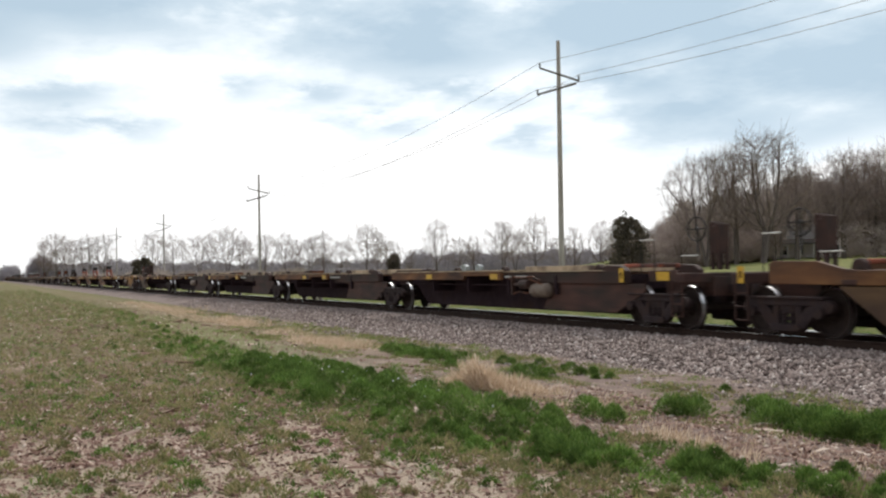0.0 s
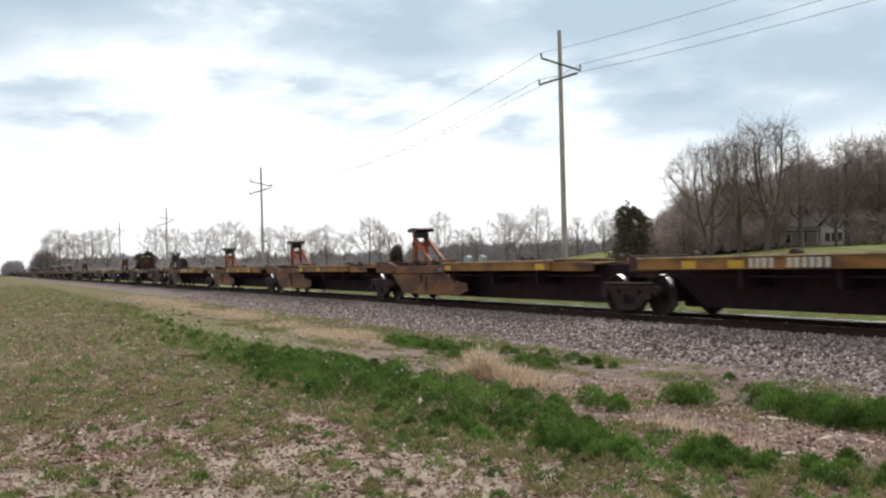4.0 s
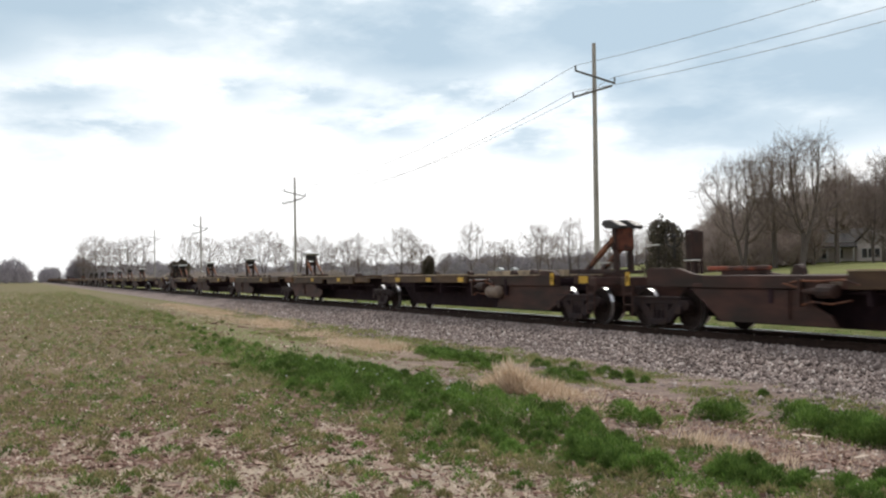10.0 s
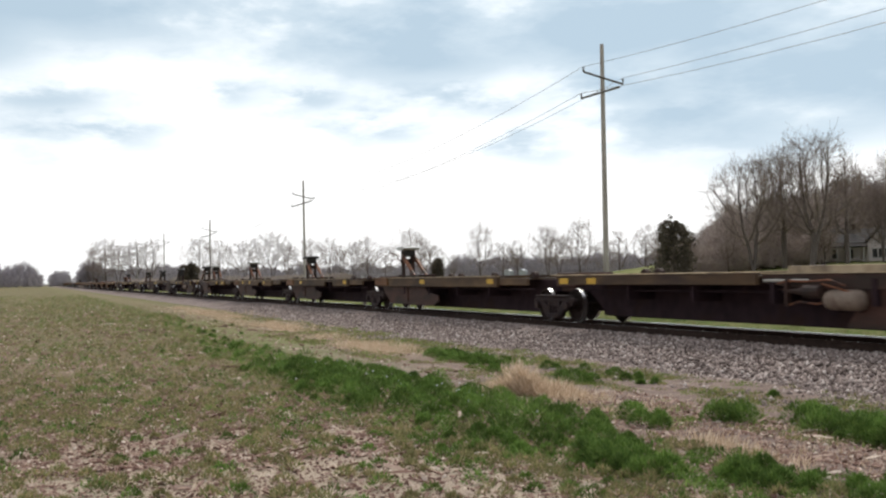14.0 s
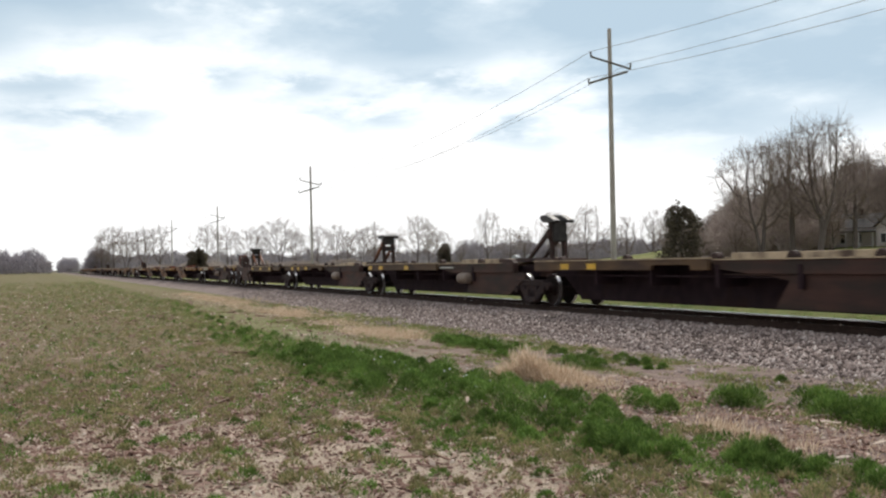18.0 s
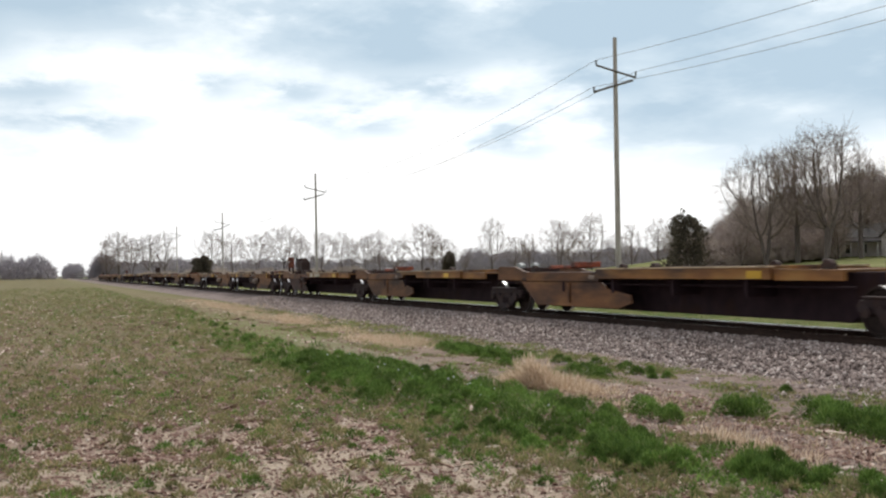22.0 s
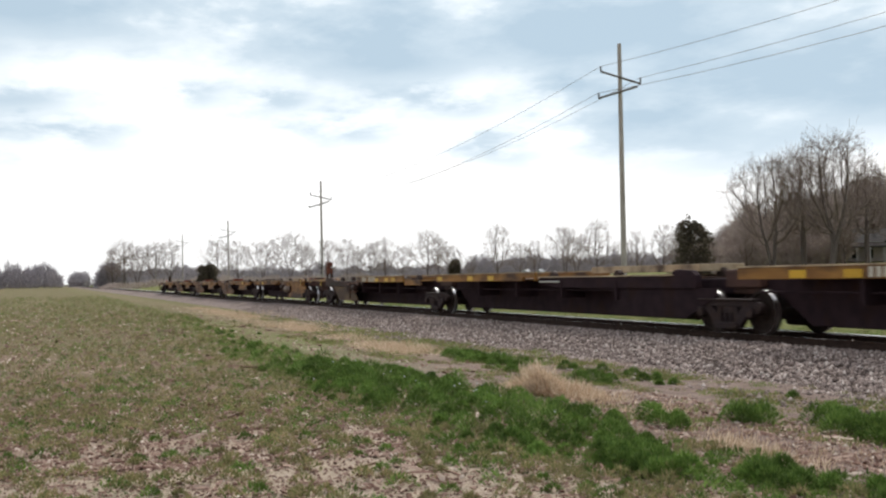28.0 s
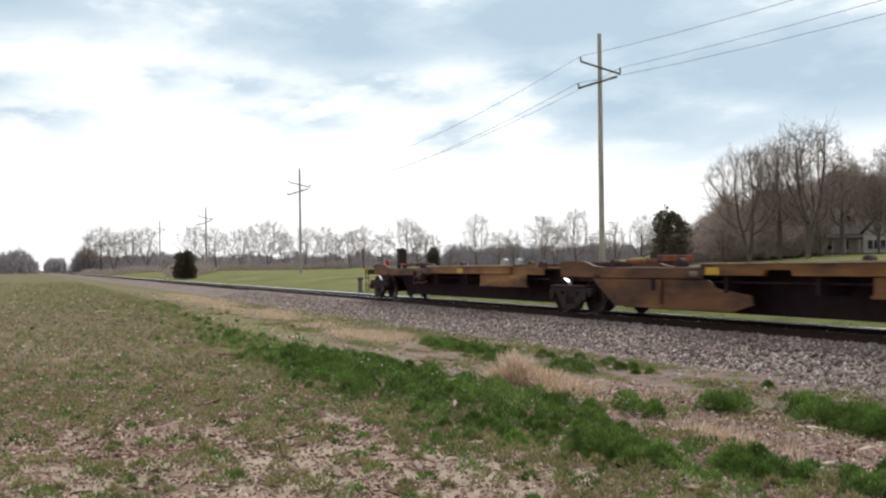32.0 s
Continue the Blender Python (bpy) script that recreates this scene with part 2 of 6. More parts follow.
M["barn"] = surface("pale_barn_metal", [(0.3, (0.40, 0.42, 0.45)), (0.7, (0.5, 0.52, 0.54))], 2, 0.5, 0.1, 0.05, 30)


def ground_material():
    """Field soil with crop residue, a green verge along the railway, and pasture beyond it: bands that run along x."""
    m = bpy.data.materials.new("field_soil_and_verge")
    m.use_nodes = True
    n, l = m.node_tree.nodes, m.node_tree.links
    b = n["Principled BSDF"]
    geo = n.new("ShaderNodeNewGeometry")

    def tex(scale, detail=6, rough=0.6):
        t = n.new("ShaderNodeTexNoise")
        t.inputs["Scale"].default_value, t.inputs["Detail"].default_value, t.inputs["Roughness"].default_value = scale, detail, rough
        l.new(geo.outputs["Position"], t.inputs["Vector"])
        return t.outputs["Fac"]

    def mix(f, a, c):
        x = n.new("ShaderNodeMix")
        x.data_type = "RGBA"
        for s, v in (("Factor", f), ("A", a), ("B", c)):
            if isinstance(v, tuple):
                x.inputs[s].default_value = (*v, 1)
            elif isinstance(v, float):
                x.inputs[s].default_value = v
            else:
                l.new(v, x.inputs[s])
        return x.outputs["Result"]

    def mul(a, c, op="MULTIPLY"):
        x = n.new("ShaderNodeMath")
        x.operation = op
        x.use_clamp = True
        for i, v in enumerate((a, c)):
            if isinstance(v, float):
                x.inputs[i].default_value = v
            else:
                l.new(v, x.inputs[i])
        return x.outputs[0]

    def band(value, *stops):
        r = ramp(n, [(p, (v,)) for p, v in stops])
        l.new(value, r.inputs[0])
        return r.outputs[0]

    sep = n.new("ShaderNodeSeparateXYZ")
    l.new(geo.outputs["Position"], sep.inputs[0])
    # y from -10 to 40 m as 0 to 1, wavered by noise
    wave = n.new("ShaderNodeMath")
    wave.operation = "MULTIPLY_ADD"
    l.new(tex(0.35, 3), wave.inputs[0])
    wave.inputs[1].default_value, wave.inputs[2].default_value = 2.4, -1.2
    yy = n.new("ShaderNodeMath")
    yy.operation = "ADD"
    l.new(sep.outputs["Y"], yy.inputs[0])
    l.new(wave.outputs[0], yy.inputs[1])
    yr = n.new("ShaderNodeMapRange")
    yr.inputs["From Min"].default_value, yr.inputs["From Max"].default_value = -10, 40
    l.new(yy.outputs[0], yr.inputs["Value"])
    y = yr.outputs[0]
    xr = n.new("ShaderNodeMapRange")
    xr.inputs["From Min"].default_value, xr.inputs["From Max"].default_value = -120, 0
    l.new(sep.outputs["X"], xr.inputs["Value"])
    x = xr.outputs[0]

    soil_r = ramp(n, [(0.28, (0.20, 0.125, 0.10)), (0.5, (0.35, 0.24, 0.20)), (0.72, (0.55, 0.42, 0.355))])
    l.new(tex(1.3, 8, 0.72), soil_r.inputs[0])
    sand = mul(band(tex(0.9, 6, 0.7), (0.30, 0), (0.50, 1)), band(x, (0.87, 0), (0.915, 1)))
    sand = mul(sand, band(y, (0.29, 1), (0.325, 0)))
    col = mix(sand, soil_r.outputs[0], (0.655, 0.545, 0.43))
    fine = band(tex(9.0, 6, 0.8), (0.35, 0), (0.65, 1))
    col = mix(mul(fine, 0.38), col, (0.19, 0.12, 0.098))
    # weeds over the field, more of them far away
    weeds = mul(band(tex(2.6, 8, 0.8), (0.42, 0), (0.54, 1)), band(x, (0.0, 0.9), (0.62, 0.88), (0.84, 0.55), (0.9, 0.25), (0.95, 0.1)))
    drift = band(tex(0.3, 4), (0.3, 0.5), (0.55, 1))
    col = mix(mul(mul(weeds, drift), 0.72), col, (0.215, 0.21, 0.088))
    col = mix(mul(band(x, (0.1, 0.9), (0.68, 0.75), (0.8, 0.4), (0.9, 0.0)), drift), col, (0.150, 0.145, 0.062))
    # darker streaks and clods that show far off
    far_mottle = mul(band(tex(0.8, 8, 0.8), (0.46, 0), (0.62, 1)), band(x, (0.5, 0.7), (0.86, 0.35), (0.94, 0.0)))
    col = mix(far_mottle, col, (0.17, 0.125, 0.085))
    # dead grass strip and green strip beside the track
    straw_band = mul(band(y, (0.345, 0), (0.365, 1), (0.39, 1), (0.415, 0)), mul(band(tex(0.45, 6, 0.7), (0.42, 0), (0.58, 1)), band(x, (0.3, 0.25), (0.6, 0.6), (0.75, 1), (0.8, 1), (0.83, 0))))
    col = mix(mul(straw_band, 0.6), col, (0.50, 0.385, 0.285))
    green_band = mul(mul(band(y, (0.275, 0), (0.305, 1), (0.335, 1), (0.35, 0)), band(tex(0.9, 6, 0.7), (0.34, 0), (0.5, 1))), band(x, (0.5, 0.15), (0.74, 0.6), (0.86, 1), (0.9, 1), (0.922, 0)))
    col = mix(mul(green_band, 0.7), col, (0.20, 0.26, 0.085))
    toe_band = mul(band(y, (0.39, 0), (0.41, 1), (0.44, 1)), band(tex(1.1, 5, 0.7), (0.42, 0), (0.6, 1)))
    col = mix(mul(toe_band, 0.5), col, (0.20, 0.21, 0.10))
    # dark fouled soil at the foot of the stone bed
    foot = mul(band(y, (0.30, 0), (0.33, 1), (0.45, 1)), band(x, (0.76, 0), (0.86, 1)))
    foot_r = ramp(n, [(0.35, (0.17, 0.122, 0.105)), (0.5, (0.27, 0.205, 0.178)), (0.66, (0.38, 0.30, 0.255))])
    l.new(tex(3.2, 8, 0.75), foot_r.inputs[0])
    col = mix(mul(foot, 0.9), col, foot_r.outputs[0])
    # pasture beyond the track
    past_r = ramp(n, [(0.3, (0.105, 0.125, 0.04)), (0.5, (0.165, 0.175, 0.06)), (0.7, (0.26, 0.23, 0.11))])
    l.new(tex(0.12, 8, 0.65), past_r.inputs[0])
    col = mix(band(y, (0.555, 0), (0.575, 1)), col, past_r.outputs[0])
    # leaf litter under the wood on the hill
    hz = n.new("ShaderNodeMapRange")
    hz.inputs["From Min"].default_value, hz.inputs["From Max"].default_value = 3.5, 4.6
    l.new(sep.outputs["Z"], hz.inputs["Value"])
    col = mix(hz.outputs[0], col, (0.23, 0.175, 0.14))
    l.new(col, b.inputs["Base Color"])
    b.inputs["Roughness"].default_value, b.inputs["Specular IOR Level"].default_value = 0.95, 0.1
    bp = n.new("ShaderNodeBump")
    bp.inputs["Strength"].default_value, bp.inputs["Distance"].default_value = 1.0, 0.1
    l.new(tex(4.0, 8, 0.75), bp.inputs["Height"])
    l.new(bp.outputs[0], b.inputs["Normal"])
    return m


def ballast_material():
    m = surface("grey_ballast_bed", [(0.3, (0.14, 0.108, 0.098)), (0.55, (0.27, 0.218, 0.20)), (0.75, (0.40, 0.33, 0.305))], 11.0, 0.95, 0, 0.9, 22, (0.15, 0.12, 0.10), 0.5, (0.5, 0.75), spec=0.1)
    return m


def cloud_material():
    """Broken grey-blue cloud over a white veil, brighter towards the horizon."""
    m = bpy.data.materials.new("broken_cloud")
    m.use_nodes = True
    n, l = m.node_tree.nodes, m.node_tree.links
    n.clear()
    out = n.new("ShaderNodeOutputMaterial")
    em = n.new("ShaderNodeEmission")
    co = n.new("ShaderNodeTexCoord")
    nrm = n.new("ShaderNodeVectorMath")
    nrm.operation = "NORMALIZE"
    l.new(co.outputs["Object"], nrm.inputs[0])
    sep = n.new("ShaderNodeSeparateXYZ")
    l.new(nrm.outputs[0], sep.inputs[0])

    def calc(op, a, c=None, clamp=False):
        x = n.new("ShaderNodeMath")
        x.operation, x.use_clamp = op, clamp
        for i, v in enumerate((a, c)):
            if v is None:
                continue
            if isinstance(v, (int, float)):
                x.inputs[i].default_value = v
            else:
                l.new(v, x.inputs[i])
        return x.outputs[0]

    z = calc("MAXIMUM", sep.outputs["Z"], 0.0)
    inv = calc("DIVIDE", 1.0, calc("ADD", z, 0.2))
    cmb = n.new("ShaderNodeCombineXYZ")
    l.new(calc("MULTIPLY", sep.outputs["X"], inv), cmb.inputs[0])
    l.new(calc("MULTIPLY", sep.outputs["Y"], inv), cmb.inputs[1])
    l.new(calc("MULTIPLY", sep.outputs["Z"], 3.0), cmb.inputs[2])

    def noise_at(scale, detail, rough):
        t = n.new("ShaderNodeTexNoise")
        t.inputs["Scale"].default_value, t.inputs["Detail"].default_value, t.inputs["Roughness"].default_value = scale, detail, rough
        l.new(cmb.outputs[0], t.inputs["Vector"])
        return t.outputs["Fac"]

    ragged, broad = calc("SUBTRACT", noise_at(2.6, 7, 0.58), 0.5), calc("SUBTRACT", noise_at(0.8, 4, 0.5), 0.5)
    # bearing from the far end of the railway, and height over the horizon, both in degrees and roughened
    bearing = calc("MULTIPLY", calc("ARCTAN2", sep.outputs["Y"], calc("MULTIPLY", sep.outputs["X"], -1.0)), 57.2958)
    height = calc("MULTIPLY", calc("ARCSINE", sep.outputs["Z"]), 57.2958)
    bearing = calc("ADD", bearing, calc("MULTIPLY", ragged, 9.0))
    lift = n.new("ShaderNodeMapRange")
    lift.inputs["From Min"].default_value, lift.inputs["From Max"].default_value = 4.0, 9.0
    l.new(height, lift.inputs["Value"])
    height = calc("ADD", height, calc("MULTIPLY", ragged, -4.0))
    total = calc("ADD", calc("MULTIPLY", broad, 0.7), calc("MULTIPLY", calc("MULTIPLY", calc("ADD", ragged, 0.05), lift.outputs[0]), 2.1))
    for b0, e0, bw, ew, weight in CLOUDS_AT:
        du = calc("DIVIDE", calc("SUBTRACT", bearing, b0), bw)
        dv = calc("DIVIDE", calc("SUBTRACT", height, e0), ew)
        r2 = calc("ADD", calc("MULTIPLY", du, du), calc("MULTIPLY", dv, dv))
        total = calc("ADD", total, calc("MULTIPLY", calc("POWER", 2.71828, calc("MULTIPLY", r2, -1.0)), weight))
    # more cover high up
    rise = n.new("ShaderNodeMapRange")
    rise.inputs["From Min"].default_value, rise.inputs["From Max"].default_value = 9.0, 17.0
    rise.inputs["To Min"].default_value, rise.inputs["To Max"].default_value = 0.0, 0.36
    l.new(height, rise.inputs["Value"])
    total = calc("ADD", total, rise.outputs[0])
    r = ramp(n, [(0.12, (1.0, 1.0, 1.0)), (0.34, (0.80, 0.87, 0.92)), (0.6, (0.575, 0.68, 0.765)), (1.0, (0.44, 0.56, 0.665))])
    l.new(total, r.inputs[0])
    l.new(r.outputs[0], em.inputs["Color"])
    # the sky is brighter on the sun's side
    toward = calc("ADD", calc("MULTIPLY", sep.outputs["X"], math.cos(SUN_AZ)), calc("MULTIPLY", sep.outputs["Y"], math.sin(SUN_AZ)))
    l.new(calc("ADD", calc("MULTIPLY", toward, 0.22), 0.98), em.inputs["Strength"])
    l.new(em.outputs[0], out.inputs[0])
    m.cycles.emission_sampling = "NONE"
    return m


# the larger clouds: bearing, height over the horizon, half width, half height in degrees, weight
CLOUDS_AT = [(6.0, 14.0, 8.0, 1.3, 0.5), (20.5, 13.0, 6.5, 1.6, 0.65), (24.2, 11.7, 3.5, 0.9, 0.4), (34.5, 13.5, 8.0, 2.2, 0.6), (44.0, 10.5, 8.0, 3.0, 0.72), (42.0, 6.6, 6.0, 1.3, 0.4), (39.0, 8.3, 4.5, 1.1, 0.35),
             (12.6, 10.2, 2.4, 0.8, 0.4), (18.3, 9.7, 1.6, 0.6, 0.4), (3.7, 9.6, 3.0, 0.8, 0.5), (0.5, 12.0, 2.4, 1.3, 0.4), (30.0, 6.8, 2.4, 0.9, 0.42), (27.5, 9.6, 2.8, 0.8, 0.45), (35.5, 9.8, 2.6, 0.7, 0.4), (8.0, 7.6, 2.0, 0.6, 0.3), (22.5, 7.8, 2.2, 0.6, 0.3),
             (-8.0, 11.0, 5.0, 1.5, 0.5), (52.0, 9.0, 6.0, 2.4, 0.6), (62.0, 11.0, 6.0, 2.0, 0.6)]
M["ground"], M["ballast"], M["cloud"] = ground_material(), ballast_material(), cloud_material()


# ---- building helpers ----
def mesh_of(name, verts, faces, material, smooth=False):
    me = bpy.data.meshes.new(name)
    me.from_pydata([tuple(v) for v in verts], [], faces)
    me.materials.append(material)
    if smooth:
        me.shade_smooth()
    me.update()
    return me


def quick_mesh(name, verts, tris, material):
    """A large mesh of triangles from arrays."""
    me = bpy.data.meshes.new(name)
    me.vertices.add(len(verts))
    me.vertices.foreach_set("co", np.asarray(verts, np.float32).ravel())
    k = len(tris)
    me.loops.add(3 * k)
    me.loops.foreach_set("vertex_index", np.asarray(tris, np.int32).ravel())
    me.polygons.add(k)
    me.polygons.foreach_set("loop_start", np.arange(0, 3 * k, 3, dtype=np.int32))
    me.update(calc_edges=True)
    me.materials.append(material)
    return me


def part(name, data, material, parent, label="", at=None):
    """One mesh under a thing or a part; data: a bmesh or a mesh made before."""
    if isinstance(data, bmesh.types.BMesh):
        me = bpy.data.meshes.new(name)
        data.to_mesh(me)
        data.free()
        me.materials.append(material)
        data = me
    ob = new(name, data)
    ob.parent = parent
    if at is not None:
        ob.matrix_basis = at
    return tagged(ob, label) if label else ob


def box(bm, x0, x1, y0, y1, z0, z1, bevel=0.0):
    v = [bm.verts.new(c) for c in ((x0, y0, z0), (x1, y0, z0), (x1, y1, z0), (x0, y1, z0), (x0, y0, z1), (x1, y0, z1), (x1, y1, z1), (x0, y1, z1))]
    f = [bm.faces.new([v[i] for i in q]) for q in ((3, 2, 1, 0), (4, 5, 6, 7), (0, 1, 5, 4), (1, 2, 6, 5), (2, 3, 7, 6), (3, 0, 4, 7))]
    if bevel:
        edges = {e for q in f for e in q.edges}
        bmesh.ops.bevel(bm, geom=list(edges), offset=bevel, segments=1, affect="EDGES")
    return bm


def boxes(*rows, bevel=0.0):
    bm = bmesh.new()
    for r in rows:
        box(bm, *r, bevel=bevel)
    return bm


def slab(outline, y0, y1, bevel=0.0):
    """An outline in x and z, as thick as from y0 to y1."""
    bm = bmesh.new()
    a = [bm.verts.new((x, y0, z)) for x, z in outline]
    b = [bm.verts.new((x, y1, z)) for x, z in outline]
    bm.faces.new(a)
    bm.faces.new(b[::-1])
    k = len(outline)
    for i in range(k):
        bm.faces.new((a[i], b[i], b[(i + 1) % k], a[(i + 1) % k]))
    bmesh.ops.recalc_face_normals(bm, faces=bm.faces)
    if bevel:
        bmesh.ops.bevel(bm, geom=list(bm.edges), offset=bevel, segments=1, affect="EDGES")
    return bm


def tube(bm, p, q, r0, r1, sides=8, caps=True):
    p, q = Vector(p), Vector(q)
    d = (q - p).normalized()
    u = d.orthogonal().normalized()
    w = d.cross(u)
    rings = []
    for c, r in ((p, r0), (q, r1)):
        rings.append([bm.verts.new(c + (u * math.cos(a) + w * math.sin(a)) * r) for a in (2 * math.pi * i / sides for i in range(sides))])
    for i in range(sides):
        bm.faces.new((rings[0][i], rings[0][(i + 1) % sides], rings[1][(i + 1) % sides], rings[1][i]))
    if caps:
        bm.faces.new(rings[0][::-1])
        bm.faces.new(rings[1])
    return bm


def lathe(bm, profile, axis_y=0.0, sides=28):
    """A profile of (y, r) turned round the y axis."""
    rings = [[bm.verts.new((r * math.cos(2 * math.pi * i / sides), y, r * math.sin(2 * math.pi * i / sides))) for i in range(sides)] for y, r in profile]
    for a, b in zip(rings, rings[1:]):
        for i in range(sides):
            bm.faces.new((a[i], a[(i + 1) % sides], b[(i + 1) % sides], b[i]))
    bm.faces.new(rings[0])
    bm.faces.new(rings[-1][::-1])
    bmesh.ops.recalc_face_normals(bm, faces=bm.faces)
    return bm


def smooth_step(a, b, v):
    v = min(1.0, max(0.0, (v - a) / (b - a)))
    return v * v * (3 - 2 * v)


# ---- the ground ----
TRACK_Y, RAIL_Z, GAUGE = 15.15, 0.36, 1.5
SPEED, NEAR = 25.23, 14.4                         # train speed in m/s; distance of the near rail


def ground_z(x, y):
    """Field, shallow ditch along the railway, road bank beyond it, slope up to the woods."""
    z = -0.2 * smooth_step(5, 11, y)
    z += 0.95 * smooth_step(19.5, 35, y)
    if y > 55 and x < 0:
        z += 1.7 * smooth_step(55, 110, y) * smooth_step(34, 43, math.degrees(math.atan2(y, -x)))
    if y > 60 and x < 0:
        z += 13.0 * smooth_step(165, 290, math.hypot(x, y)) * smooth_step(33, 46, math.degrees(math.atan2(y, -x)))
    if y < 19:
        z += 0.03 * noise.noise((x * 0.5, y * 0.5, 0.3)) + 0.015 * noise.noise((x * 2.1, y * 2.1, 1.3)) if math.hypot(x, y) < 80 else 0
    return z


def grid_line(inner, step, outer, grow=1.25):
    """Coordinates that are close near the camera and spread out far away."""
    lo, hi = inner
    v = list(np.arange(lo, hi + 1e-6, step))
    s = step
    while v[-1] < outer[1]:
        s *= grow
        v.append(min(v[-1] + s, outer[1]))
    s = step
    while v[0] > outer[0]:
        s *= grow
        v.insert(0, max(v[0] - s, outer[0]))
    return v


def build_ground():
    xs, ys = grid_line((-45, 2), 0.4, (-2300, 2300)), grid_line((-2, 20), 0.4, (-2300, 2300), 1.2)
    verts = [(x, y, ground_z(x, y)) for y in ys for x in xs]
    k = len(xs)
    faces = [(j * k + i, j * k + i + 1, (j + 1) * k + i + 1, (j + 1) * k + i) for j in range(len(ys) - 1) for i in range(k - 1)]
    ob = new("ground", mesh_of("ground", verts, faces, M["ground"], True))
    tagged(ob, "flat brown crop field with weeds, green pasture beyond the railway", "field", kind="structure")


def build_ballast():
    prof = [(11.5, -0.24), (12.3, -0.08), (13.25, 0.15), (13.6, 0.175), (16.7, 0.175), (17.1, 0.15), (18.0, -0.08), (18.8, -0.24)]
    xs = [-1500, -700, -350, -200] + list(np.arange(-140, 30, 1.0)) + [30, 80, 200, 500]
    rng = random.Random(5)
    verts = []
    for x in xs:
        for i, (y, z) in enumerate(prof):
            verts.append((x, y + rng.uniform(-0.12, 0.12) * (i in (0, 7)), z + rng.uniform(-0.015, 0.015)))
    k = len(prof)
    faces = [(i * k + j, (i + 1) * k + j, (i + 1) * k + j + 1, i * k + j + 1) for i in range(len(xs) - 1) for j in range(k - 1)]
    ob = new("ballast_bed", mesh_of("ballast_bed", verts, faces, M["ballast"]))
    tagged(ob, "raised bed of grey crushed stone under the railway track", "ballast", kind="structure")


def build_rails():
    for side, y in (("near", NEAR), ("far", NEAR + GAUGE)):
        rail = new("rail")
        rail.location = (0, y, RAIL_Z)
        tagged(rail, "long rusty steel rail with a polished running surface", "rail", "rails of the track", "structure")
        prof = [(-0.07, -0.18), (0.07, -0.18), (0.07, -0.165), (0.012, -0.145), (0.012, -0.05), (0.03, -0.037), (0.03, -0.032), (-0.03, -0.032), (-0.03, -0.037), (-0.012, -0.05), (-0.012, -0.145), (-0.07, -0.165)]
        xs = (-1500, 400)
        verts = [(x, a, b) for x in xs for a, b in prof]
        k = len(prof)
        faces = [(i, k + i, k + (i + 1) % k, (i + 1) % k) for i in range(k)]
        part("rail_web", mesh_of("rail_web", verts, faces, M["rail"]), None, rail)
        s = 1 if side == "near" else -1
        # rounded running surface, polished down to the inner corner
        crown = [(-0.036 * s + 0.012 * s * k, -((-0.036 + 0.012 * k) ** 2) / 0.3) for k in range(5)]
        arc = crown + [(0.014 * s + 0.026 * s * math.sin(radians(k * 10)), crown[-1][1] - 0.026 + 0.026 * math.cos(radians(k * 10))) for k in range(1, 10)] + [(0.04 * s, -0.038), (-0.036 * s, -0.038)]
        verts = [(x, a, b) for x in xs for a, b in arc]
        k = len(arc)
        head = mesh_of("rail_head", verts, [(i, k + i, k + (i + 1) % k, (i + 1) % k) for i in range(k)], M["railhead"], True)
        head.materials.append(M["rail"])
        for i in (k - 2, k - 1):
            head.polygons[i].material_index, head.polygons[i].use_smooth = 1, False
        part("rail_head", head, None, rail, "polished steel running surface")


def build_ties():
    bed = new("track_ties")
    tagged(bed, "dark creosoted timber ties under the rails", "railway ties", kind="structure")
    me = None
    for i in range(260):
        at = pose(-118 + i * 0.53, TRACK_Y + random.uniform(-0.03, 0.03), 0.185, 0, 0, random.uniform(-1, 1))
        if me is None:
            ob = part("tie", boxes((-0.115, 0.115, -1.3, 1.3, -0.17, 0.0), bevel=0.012), M["tie"], bed, at=at)
            me = ob.data
        else:
            part("tie", me, None, bed, at=at)


